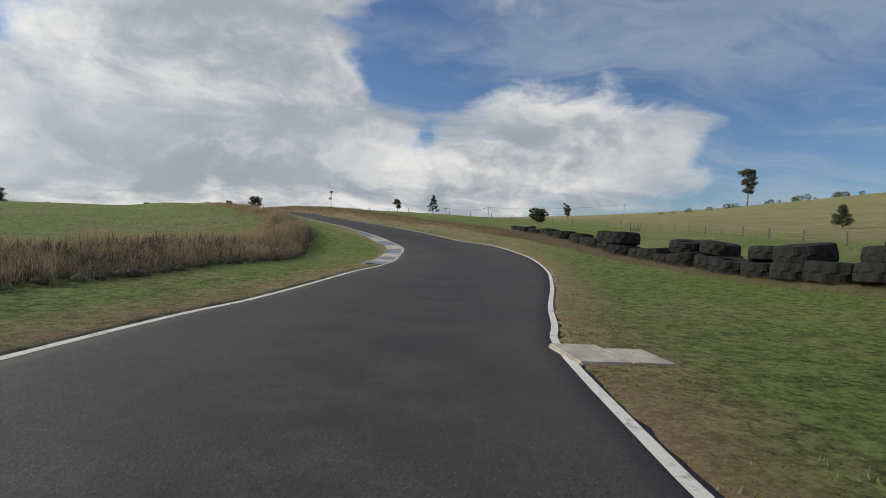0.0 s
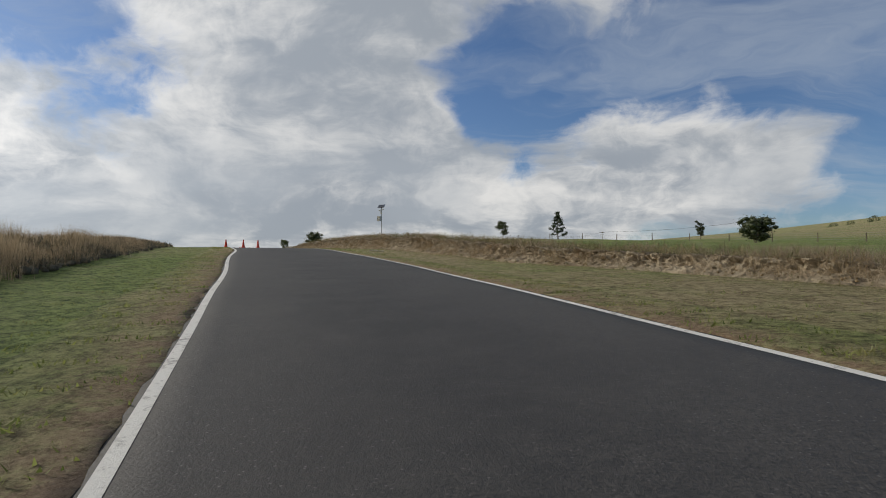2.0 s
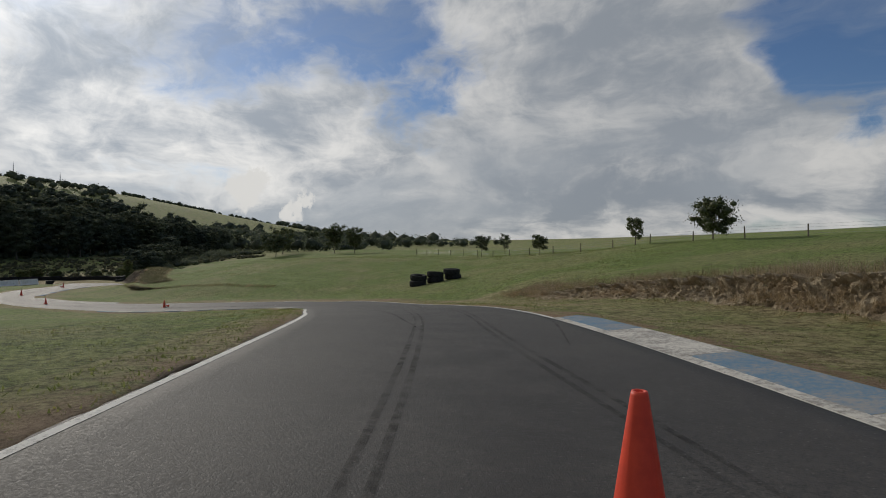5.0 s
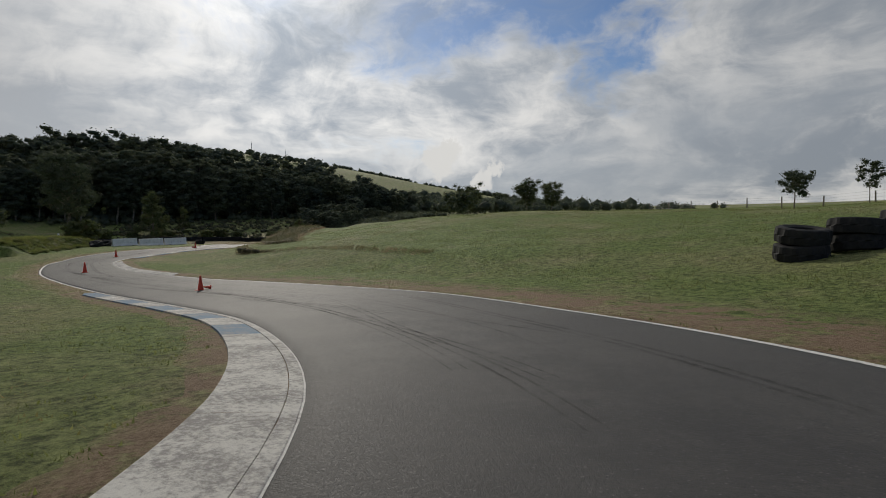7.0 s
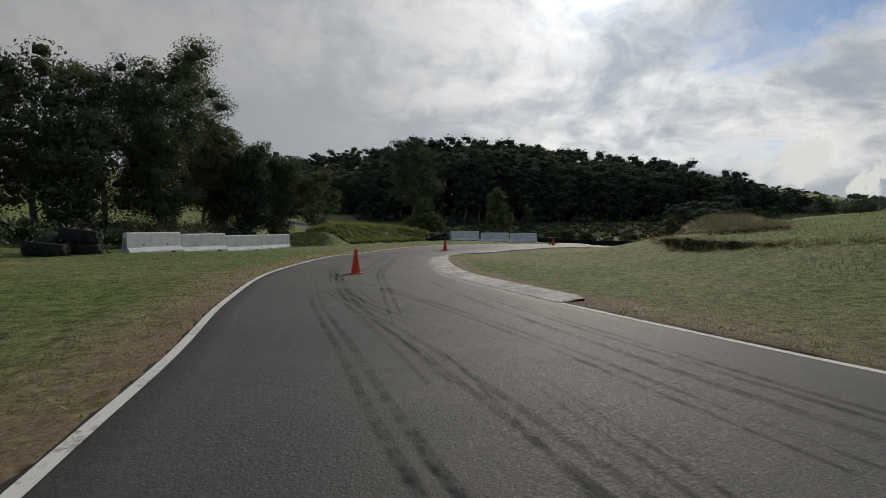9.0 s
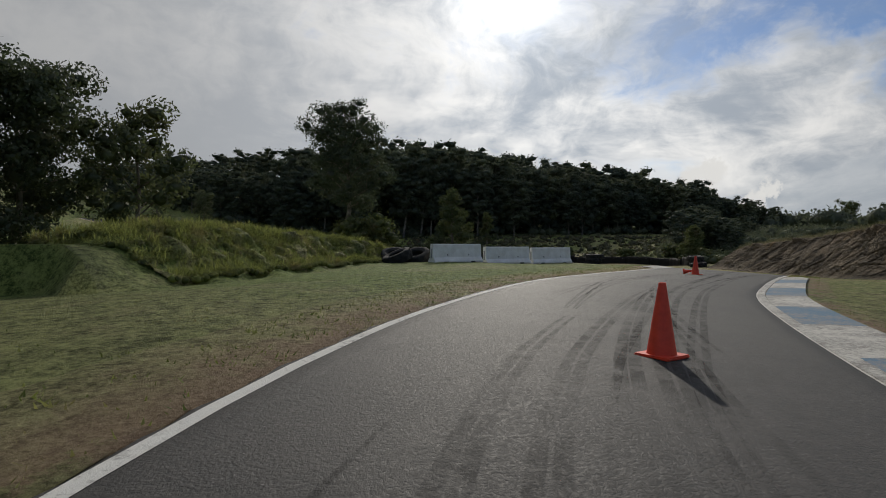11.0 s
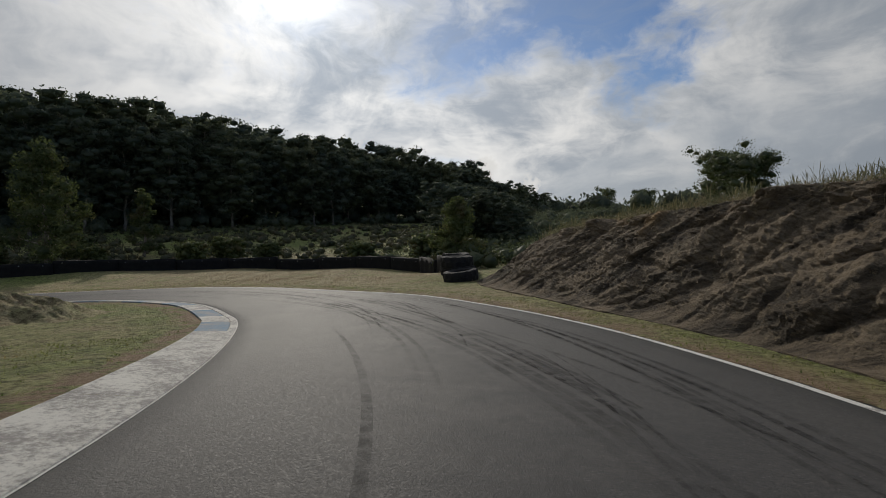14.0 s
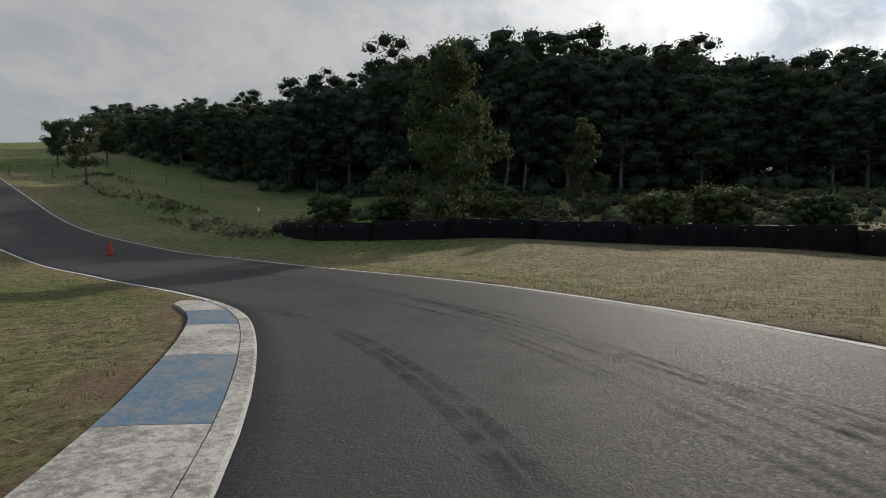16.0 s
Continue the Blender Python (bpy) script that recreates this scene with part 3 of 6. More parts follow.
def verge(side, label):
    """Ragged dry turf and grit that meets the asphalt edge."""
    line = TRACK
    run = np.concatenate([[0], np.cumsum(np.linalg.norm(np.diff(line[:, :2], axis=0), axis=1))])
    u = np.arange(0, run[-1], 0.22)
    line = np.column_stack([np.interp(u, run, line[:, q]) for q in range(5)])
    n = normals(line) * side
    g = np.random.default_rng(3 if side > 0 else 4)
    rows, drys, soils = [], [], []
    at = near_track(line[:, 0], line[:, 1])[0]
    behind = np.zeros(len(u))
    for i0, i1, s in KERB_SPANS:
        behind = np.maximum(behind, ((at >= i0 - 1) & (at <= i1 + 1) & (s == side)) * 1.0)
    for o, h, d, s in ((0.06, -0.02, 0.8, 0.9), (0.085, 0.006, 0.8, 0.9), (0.28, 0.018, 0.7, 0.75), (0.55, 0.022, 0.6, 0.42), (0.95, 0.016, 0.45, 0.12), (1.15, 0.012, 0.4, 0.05), (1.4, 0.006, 0.3, 0.0), (1.9, -0.12, 0.2, 0.0)):
        off = line[:, 3] + o + (g.uniform(-0.03, 0.05, len(u)) if o < 0.1 else g.uniform(-0.05, 0.05, len(u)))
        p = line[:, :2] + n * off[:, None]
        rows.append(np.column_stack([p, line[:, 2] + side * line[:, 4] * off + h + (g.uniform(-0.004, 0.008, len(u)) if 0.07 < o < 1.2 else 0)]))
        drys.append(np.full(len(u), d))
        worn = behind * (0.9 if o < 1.2 else 0.5 if o < 1.5 else 0.1)
        soils.append(np.maximum(np.maximum(np.full(len(u), s), worn), bare_soil(p[:, 0], np.full(len(u), side), np.full(len(u), o), p[:, 1])))
    v = np.stack(rows, 1).reshape(-1, 3)
    f = grid_faces(len(rows), len(u))
    ob = array_object("verge", v, f[:, ::-1] if side > 0 else f, MAT_GRASS)
    set_attribute(ob, "dry", np.stack(drys, 1).ravel())
    set_attribute(ob, "soil", np.stack(soils, 1).ravel())
    return tagged(ob, label, "verge", kind="structure")


verge(1, "dry trampled turf and grit along the asphalt edge")
verge(-1, "worn turf and grit along the asphalt edge")
road, _ = ribbon("road", TRACK, -TRACK[:, 3] - 0.12, TRACK[:, 3] + 0.12, 0.0, MAT_ASPHALT, 13, 0.3, 0.02)
tagged(road, "dark grey worn asphalt race circuit", "road", kind="structure")
lane = np.tile(np.concatenate([[0], np.linspace(-1, 1, 13), [0]]), len(TRACK))
arc = np.repeat(np.arange(len(TRACK)), 15)
set_attribute(road, "rubber", np.clip(0.55 * np.exp(-((lane - 0.15 * np.sin(arc * 0.05)) / 0.45) ** 2), 0, 1))
edge_left, _ = ribbon("edge_line_left", TRACK, -TRACK[:, 3] - 0.05, -TRACK[:, 3] + 0.06, 0.006, MAT_WHITE)
edge_right, _ = ribbon("edge_line_right", TRACK, TRACK[:, 3] - 0.06, TRACK[:, 3] + 0.05, 0.006, MAT_WHITE)
for e in (edge_left, edge_right):
    tagged(e, "scuffed white painted line along the asphalt edge", "road marking", kind="structure")



# ---- more materials ----
def plain(name, c0, c1, scale, rough, metal=0.0, spec=0.5, bump_size=0.0, coat=0.0):
    m, n, b = material(name)
    p = n.tree.nodes.new("ShaderNodeTexCoord").outputs["Object"]
    f = n.noise(p, scale, 6, 0.65)
    n.put(b.inputs["Base Color"], n.mix(n.ramp(f, 0.3, 0.7), c0, c1))
    n.put(b.inputs["Roughness"], n.ramp(f, 0.3, 0.7, rough - 0.08, rough + 0.08))
    b.inputs["Metallic"].default_value, b.inputs["Specular IOR Level"].default_value = metal, spec
    b.inputs["Coat Weight"].default_value = coat
    if bump_size:
        bump(n, b, n.noise(p, scale * 4, 5, 0.7), 0.6, bump_size)
    return m


def foliage(name, dark, light, dry_leaf, through=0.3):
    m = bpy.data.materials.new(name)
    m.use_nodes = True
    t = m.node_tree
    t.nodes.clear()
    n = Nodes(t)
    geo = t.nodes.new("ShaderNodeNewGeometry")
    r = geo.outputs["Random Per Island"]
    c = n.mix(r, dark, light)
    c = n.mix(n.ramp(n.noise(geo.outputs["Position"], 0.8, 3, 0.5), 0.5, 0.75), c, dry_leaf)
    each = t.nodes.new("ShaderNodeObjectInfo").outputs["Random"]
    c = n.vmath("MULTIPLY", c, n.mix(each, col(0.72, 0.76, 0.80), col(1.22, 1.14, 0.95)))
    d = n.add("ShaderNodeBsdfDiffuse", Color=c)
    tr = n.add("ShaderNodeBsdfTranslucent", Color=c)
    g = n.add("ShaderNodeBsdfGlossy", Color=col(0.6, 0.6, 0.6), Roughness=0.55)
    mx = t.nodes.new("ShaderNodeMixShader")
    mx.inputs[0].default_value = through
    t.links.new(d.outputs[0], mx.inputs[1])
    t.links.new(tr.outputs[0], mx.inputs[2])
    mg = t.nodes.new("ShaderNodeMixShader")
    mg.inputs[0].default_value = 0.04 if through > 0.42 else 0.06
    t.links.new(mx.outputs[0], mg.inputs[1])
    t.links.new(g.outputs[0], mg.inputs[2])
    o = t.nodes.new("ShaderNodeOutputMaterial")
    t.links.new(mg.outputs[0], o.inputs[0])
    return m


MAT_RUBBER = plain("weathered_rubber", col(0.014, 0.014, 0.015), col(0.034, 0.033, 0.031), 3.0, 0.86, spec=0.22, bump_size=0.01)
MAT_BELT = plain("black_belt_rubber", col(0.010, 0.010, 0.011), col(0.022, 0.021, 0.020), 3.0, 0.9, spec=0.15, bump_size=0.01)
MAT_CONE = plain("orange_plastic", col(0.78, 0.075, 0.03), col(0.62, 0.055, 0.025), 6.0, 0.5, spec=0.4)
MAT_CONCRETE = plain("white_painted_concrete", col(0.86, 0.85, 0.82), col(0.70, 0.68, 0.64), 2.2, 0.8, spec=0.2, bump_size=0.004)
MAT_SLAB = plain("bare_concrete", col(0.50, 0.46, 0.40), col(0.33, 0.30, 0.26), 3.0, 0.9, spec=0.2, bump_size=0.01)
MAT_STEEL = plain("galvanised_steel", col(0.30, 0.31, 0.32), col(0.42, 0.43, 0.44), 8.0, 0.45, metal=0.8)
MAT_BOX = plain("cream_powder_coat", col(0.62, 0.60, 0.52), col(0.55, 0.53, 0.46), 3.0, 0.5)
MAT_CELL = plain("solar_cell_glass", col(0.012, 0.016, 0.032), col(0.022, 0.028, 0.05), 5.0, 0.15, coat=0.6)
MAT_DARK = plain("black_plastic", col(0.02, 0.02, 0.02), col(0.035, 0.035, 0.035), 8.0, 0.5)
MAT_POST = plain("grey_weathered_timber", col(0.13, 0.105, 0.08), col(0.26, 0.22, 0.17), 6.0, 0.9, spec=0.15, bump_size=0.01)
MAT_BARK = plain("eucalypt_bark", col(0.10, 0.08, 0.06), col(0.30, 0.26, 0.21), 1.6, 0.9, spec=0.15, bump_size=0.02)
MAT_LEAF = foliage("eucalypt_leaves", col(0.052, 0.072, 0.034), col(0.120, 0.145, 0.066), col(0.120, 0.115, 0.058), 0.4)
MAT_LEAF_WOOD = foliage("forest_leaves", col(0.075, 0.094, 0.064), col(0.125, 0.150, 0.095), col(0.125, 0.130, 0.088), 0.44)
MAT_SCRUB = foliage("brown_scrub_twigs", col(0.050, 0.038, 0.026), col(0.13, 0.10, 0.065), col(0.10, 0.085, 0.05), 0.2)
MAT_LEAF_LIGHT = foliage("young_eucalypt_leaves", col(0.060, 0.085, 0.026), col(0.14, 0.165, 0.06), col(0.15, 0.13, 0.06), 0.45)
MAT_STRAW = foliage("dry_grass_stalks", col(0.20, 0.15, 0.092), col(0.52, 0.43, 0.315), col(0.40, 0.30, 0.22), 0.45)
# undergrass colour kept dark: it carries the shade of the bank's face and foot
MAT_SHADE_THATCH = foliage("shade_dark_thatch", col(0.045, 0.044, 0.032), col(0.16, 0.145, 0.10), col(0.11, 0.11, 0.06), 0.2)
MAT_WEED = foliage("brown_weeds", col(0.17, 0.125, 0.075), col(0.42, 0.33, 0.21), col(0.27, 0.205, 0.115), 0.4)
MAT_TUSSOCK = foliage("olive_tussock_grass", col(0.10, 0.105, 0.038), col(0.32, 0.29, 0.145), col(0.38, 0.30, 0.17), 0.4)
MAT_LUSH = foliage("rank_green_grass", col(0.10, 0.125, 0.035), col(0.33, 0.37, 0.11), col(0.30, 0.26, 0.12), 0.5)
MAT_BRACKEN = foliage("bracken_leaves", col(0.045, 0.055, 0.022), col(0.12, 0.12, 0.05), col(0.15, 0.105, 0.05), 0.3)
MAT_BLADE = foliage("short_grass_blades", col(0.085, 0.12, 0.028), col(0.28, 0.32, 0.10), col(0.36, 0.29, 0.15), 0.5)


def road_z(x, y):
    i, s = near_track(np.array([x], float), np.array([y], float))
    return float(track_z(i, s)[0]) + 0.012 if abs(s[0]) < TRACK[i[0], 3] else float(land([x], [y])[0])


def part(name, bm, mat, parent, label="", smooth_shade=False):
    me = bpy.data.meshes.new(name)
    bm.to_mesh(me)
    bm.free()
    if smooth_shade:
        me.polygons.foreach_set("use_smooth", [True] * len(me.polygons))
    me.materials.append(mat)
    ob = new(name, me)
    ob.parent = parent
    if label:
        ob["label"] = label
    return ob


def box(bm, x0, y0, z0, x1, y1, z1, bevel=0.0, m=None):
    r = bmesh.ops.create_cube(bm, size=1.0)["verts"]
    for v in r:
        v.co = Vector(((x0 + x1) / 2 + v.co.x * (x1 - x0), (y0 + y1) / 2 + v.co.y * (y1 - y0), (z0 + z1) / 2 + v.co.z * (z1 - z0)))
    if bevel:
        es = list({e for v in r for e in v.link_edges})
        r = bmesh.ops.bevel(bm, geom=es, offset=bevel, segments=2, affect="EDGES")["verts"]
    if m is not None:
        bmesh.ops.transform(bm, matrix=m, verts=list({v for v in r if v.is_valid}))
    return r


def rod(bm, a, b, r0, r1=None, seg=10):
    a, b = Vector(a), Vector(b)
    d = b - a
    m = Matrix.Translation((a + b) / 2) @ d.to_track_quat("Z", "Y").to_matrix().to_4x4()
    return bmesh.ops.create_cone(bm, cap_ends=True, segments=seg, radius1=r0, radius2=r0 if r1 is None else r1, depth=d.length, matrix=m)["verts"]


def lathe(bm, profile, seg, lug=None):
    """Turns (radius, z) round the z axis; lug(k, i) adds to the radius."""
    rings = []
    for i, (r, z) in enumerate(profile):
        rings.append([bm.verts.new(((r + (lug(k, i) if lug else 0)) * math.cos(2 * math.pi * k / seg), (r + (lug(k, i) if lug else 0)) * math.sin(2 * math.pi * k / seg), z)) for k in range(seg)])
    for a, b in zip(rings, rings[1:]):
        for k in range(seg):
            bm.faces.new((a[k], a[(k + 1) % seg], b[(k + 1) % seg], b[k]))
    return rings


# ---- rock cuttings ----
def cutting(name, b, mat, label, rows, step, carve, smooth_shade=True, category="rock face"):
    """A weathered rock face along a bank, carved by carve(place, share of height)."""
    line = catmull(np.column_stack([b["line"][::2, :2], b["line"][::2, 2]]), step)
    n = normals(line) * b["side"]
    toe = track_z(*near_track(line[:, 0], line[:, 1]))
    pts = np.zeros((len(line), rows, 3))
    for j in range(rows):
        v = j / (rows - 1)
        s = (b["face"] + 1.0) * v - 0.1
        up = line[:, 2] * smooth(0, b["face"], np.full(len(line), s))
        w = min(1.0, s / b["face"]) if s > 0 else 0.0
        for i in range(len(line)):
            q = Vector((line[i, 0] + n[i, 0] * s, line[i, 1] + n[i, 1] * s, toe[i] + up[i]))
            fade = min(1.0, line[i, 2] / 0.6) * min(1.0, 4.0 * (1 - v)) * min(1.0, 3.0 * v + 0.25)
            k = carve(q, w) * fade + 0.03
            pts[i, j] = (q.x - n[i, 0] * k, q.y - n[i, 1] * k, q.z + 0.35 * k - (0.3 if j == 0 else 0) - (0.2 if j == rows - 1 else 0))
    ob = array_object(name, pts.reshape(-1, 3), grid_faces(rows, len(line)), mat, smooth_shade)
    return tagged(ob, label, category, kind="structure")


def billow(q, f):
    return abs(noise.noise(q * f))


def cracked(q, f, sharp=2.6):
    """0 in the joints between lumps, 1 on their faces; the sharper, the flatter the faces."""
    d = noise.voronoi(q * f)[0]
    return min(1.0, (d[1] - d[0]) * sharp)


def clods(q, v):
    """Knobbly clay: jointed lumps with deep creases, an overhanging brow, rubble and slumped soil at the foot."""
    w = q + Vector((noise.noise(q * 2.3), noise.noise(q * 2.3 + Vector((7, 3, 1))), noise.noise(q * 2.3 + Vector((1, 9, 4))))) * 0.14
    s = Vector((w.x, w.y, w.z * 1.35))
    upper = 0.45 + 0.55 * min(1.0, max(0.0, (v - 0.30) * 3.0))
    flute = noise.noise(Vector((w.x * 4.5, w.y * 4.5, w.z * 1.2)))
    lump = (0.10 * cracked(s, 1.9, 4.0) + 0.07 * cracked(s + Vector((3, 8, 1)), 4.3, 3.5) + 0.16 * flute) * upper + 0.15 * billow(s, 5.5) + 0.12 * billow(s, 13.0)
    gully = 0.26 * max(0.0, noise.noise(Vector((q.x * 1.1, q.y * 1.1, q.z * 0.35))))
    brow = 0.34 * math.exp(-((v - 0.82) / 0.11) ** 2)
    foot = 0.38 * math.exp(-((v - 0.05) / 0.28) ** 2)
    return -0.10 + lump - gully + brow * (0.35 + noise.noise(q * 1.9)) + foot * (0.7 + 0.6 * noise.noise(q * 0.9))


def strata(q, v):
    """Dipping slabs: smooth plates broken by long sloping cracks and undercut ledges, rougher towards the lip."""
    warp = 0.45 * noise.noise(q * 0.30) + 0.12 * noise.noise(q * 1.1)
    t = q.z * 0.86 - q.x * 0.42 + warp
    a = q.x * 0.86 + q.z * 0.42
    out = 0.0
    for f, h, s in ((0.62, 0.34, 3.0), (1.5, 0.17, 11.0), (3.6, 0.08, 17.0)):
        u = t * f + s + 0.30 * noise.noise(Vector((a * 0.7, q.y, s)))
        ledge = u - math.floor(u)
        edge = ledge if ledge < 0.80 else (1 - ledge) * 4.0
        out += h * edge * max(0.0, 0.25 + 1.6 * noise.noise(Vector((a * 0.42 * f, q.y * 0.4, math.floor(u) * 3.7 + s))))
    plate = cracked(Vector((a * 0.45, q.y * 0.45, t * 1.3)), 1.0, 7.0)
    crumble = 0.35 + 0.65 * min(1.0, max(0.0, (v - 0.55) * 2.6 + 0.6 * noise.noise(q * 0.4)))
    grain = Vector((a * 1.2, q.y * 1.2, t * 2.6))
    rough = (0.07 * billow(grain, 1.4) + 0.07 * billow(grain, 3.1) + 0.05 * billow(grain, 6.7)) * crumble + 0.07 * billow(q, 4.3) + 0.06 * billow(q, 8.7) + 0.03 * noise.noise(q * 17.0)
    lip = 0.34 * math.exp(-((v - 0.88) / 0.08) ** 2) * max(0.0, 0.4 + 1.4 * noise.noise(q * 0.9))
    return -0.05 + out + 0.12 * plate + 0.12 * noise.fractal(q * 0.3, 0.9, 2.1, 2) + rough + lip


def thatch(q, v):
    return -0.25 + 0.75 * billow(q, 1.2) + 0.26 * billow(q, 3.1) + 0.06 * noise.noise(q * 8.0)


cutting("rock_cutting_pale", CUT_A, MAT_ROCK_A, "crumbling pale clay and stone roadside cutting", 46, 0.06, clods, False)
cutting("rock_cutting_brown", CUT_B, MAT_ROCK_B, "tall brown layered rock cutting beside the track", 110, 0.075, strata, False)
cutting("earth_scarp", BANK_C, MAT_EARTH, "low dark eroded earth bank under turf", 22, 0.12, clods, True, "earth bank")
mound = cutting("grass_mound", MOUND_L, MAT_GRASS, "lumpy earth mound matted with rank green grass", 30, 0.10, thatch, True, "grass bank")
set_attribute(mound, "dry", np.full(len(mound.data.vertices), 0.45))


# ---- kerbs ----
def kerb(start, end, side, width, first_blue, label, block=2.6, pale=0):
    i0, i1 = track_index(*start), track_index(*end)
    seg = TRACK[i0:i1 + 1]
    nn = TN[i0:i1 + 1] * side
    root = new("kerb")
    tagged(root, label, "kerb", kind="structure")
    run = np.concatenate([[0], np.cumsum(np.linalg.norm(np.diff(seg[:, :2], axis=0), axis=1))])
    count = max(2, round(run[-1] / block))
    for k in range(count):
        u = np.linspace(run[-1] * k / count + 0.004, run[-1] * (k + 1) / count - 0.004, 5)
        taper = np.clip(np.minimum(u / 0.9 + 0.7, (run[-1] - u) / 0.9 + 0.7), 0, 1) * width
        c = np.column_stack([np.interp(u, run, seg[:, q]) for q in range(5)])
        m = np.column_stack([np.interp(u, run, nn[:, q]) for q in range(2)])
        v = []
        for o, h in ((0.045, -0.05), (0.06, 0.018), (0.55, 0.05), (0.97, 0.065), (1.0, -0.15)):
            off = c[:, 3] + 0.06 + (o * taper if o > 0.13 else o)
            v.append(np.column_stack([c[:, :2] + m * off[:, None], c[:, 2] + side * c[:, 4] * off + h]))
        v = np.stack(v, 1).reshape(-1, 3)
        f = grid_faces(5, 5)
        blue = (k % 2 == 0) == first_blue and k >= pale
        ob = array_object("kerb_block", v, f if side < 0 else f[:, ::-1], MAT_KERB_BLUE if blue else MAT_KERB_WHITE, False)
        ob.parent = root
    # pale concrete nib on the track side
    u = np.linspace(0, run[-1], len(seg))
    o = seg[:, 3]
    v = np.stack([np.column_stack([seg[:, :2] + nn * (o + a)[:, None], seg[:, 2] + side * seg[:, 4] * (o + a) + h]) for a, h in ((-0.04, 0.010), (-0.03, 0.016), (0.11, 0.024), (0.115, -0.05))], 1).reshape(-1, 3)
    f = grid_faces(4, len(seg))
    nib = array_object("kerb_nib", v, f if side < 0 else f[:, ::-1], MAT_KERB_WHITE, False)
    nib.parent = root
    return root


for args in KERBS:
    kerb(*args)

# concrete slab where a service path meets the track
bm = bmesh.new()
box(bm, 0, 0, 0, 0.62, 1.0, 0.14, 0.02)
box(bm, 0.64, 0.05, -0.01, 1.15, 0.85, 0.13, 0.02)
slab = part("concrete_apron", bm, MAT_SLAB, None)
slab.matrix_world = pose(1.52, 5.75, road_z(1.2, 5.75) - 0.105, 0, 0.6, 8)
tagged(slab, "cracked pale concrete slab at the asphalt edge", "slab", kind="structure")


# ---- skid marks: dark rubber on the asphalt ----
def skid(name, u0, u1, o0, o1, width, bend, tag):
    """A rubber streak along the track: samples u0..u1, offset o0 to o1 in half widths."""
    seg = TRACK[u0:u1]
    n = TN[u0:u1]
    t = np.linspace(0, 1, len(seg))
    o = (o0 + (o1 - o0) * t + bend * np.sin(math.pi * t)) * seg[:, 3]
    w = width * np.sin(math.pi * np.clip(t, 0.02, 0.98)) ** 0.35
    rows = [np.column_stack([seg[:, :2] + n * (o + a * w)[:, None], seg[:, 2] + seg[:, 4] * (o + a * w) + 0.027 - 0.02 * (o / seg[:, 3]) ** 2]) for a in (-0.5, 0.5)]
    v = np.stack(rows, 1).reshape(-1, 3)
    ob = array_object(name, v, grid_faces(2, len(seg))[:, ::-1], tag)
    return tagged(ob, "dark rubber skid mark on the asphalt", "skid mark", kind="structure")


def skid_material():
    m = bpy.data.materials.new("skid_rubber")
    m.use_nodes = True
    n = Nodes(m.node_tree)
    b = m.node_tree.nodes["Principled BSDF"]
    b.inputs["Base Color"].default_value = col(0.012, 0.012, 0.013)
    b.inputs["Roughness"].default_value = 0.85
    b.inputs["Specular IOR Level"].default_value = 0.15
    p = place_coord(n)
    n.put(b.inputs["Alpha"], n.math("MULTIPLY", n.ramp(n.noise(p, 5.0, 6, 0.7), 0.35, 0.65, 0.10, 0.8), n.ramp(n.noise(p, 0.5, 2, 0.5), 0.3, 0.6, 0.12, 0.50)))
    return m


MAT_SKID = skid_material()
rs = random.Random(4)
for cx, cy, length, count in ((-78, 124, 30, 9), (-92, 121, 26, 8), (-112, 115, 26, 10), (-134, 121, 30, 14), (-160, 137, 34, 14), (-176, 138, 26, 9), (-47, 107, 22, 5)):
    mid = track_index(cx, cy)
    for k in range(count):
        a = mid + rs.randint(-18, 10)
        o = rs.uniform(-0.55, 0.65)
        b, drift, wide, bow = min(len(TRACK) - 1, a + rs.randint(12, int(length))), rs.uniform(-0.5, 0.5), rs.uniform(0.06, 0.12), rs.uniform(-0.2, 0.2)
        for k2 in range(rs.choice((1, 2, 2))):
            skid("skid_mark", max(0, a), b, o + 0.06 * k2, o + drift + 0.05 * k2, wide, bow, MAT_SKID)


# ---- cones ----
def traffic_cone():
    root = new("traffic_cone")
    bm = bmesh.new()
    box(bm, -0.18, -0.18, 0.0, 0.18, 0.18, 0.032, 0.012)
    part("base_plate", bm, MAT_CONE, root)
    bm = bmesh.new()
    lathe(bm, [(0.135, 0.03), (0.130, 0.05), (0.034, 0.675), (0.030, 0.69), (0.020, 0.69), (0.020, 0.66)], 24)
    part("cone_body", bm, MAT_CONE, root, smooth_shade=True)
    tagged(root, "plain orange plastic traffic cone standing on the asphalt", "traffic cone", group="traffic cones on the circuit")
    return root


cone = traffic_cone()
cone.matrix_world = pose(-29.9, 84.15, road_z(-29.9, 84.15), 0, 0, 20)
for x, y, a in ((-28.8, 84.9, 5), (-28.0, 85.8, 40), (-39.7, 100.6, 12), (-38.75, 101.05, 33), (-37.9, 101.6, 8), (-92.2, 121.1, 25), (-108.7, 115.9, 10), (-126.05, 117.6, 30), (-140.3, 126.1, 15),
                (-200.6, 110.8, 20)):
    copy_thing(cone, pose(x, y, road_z(x, y), 0, 0, a))
for x, y, a in ((-92.38, 121.54, 285), (-140.66, 125.86, 40)):
    c = copy_thing(cone, pose(x, y, road_z(x, y) + 0.085, 0, 80, a) @ Matrix.Scale(0.54, 4))
    tagged(c, "small knocked over orange traffic cone lying on the asphalt")


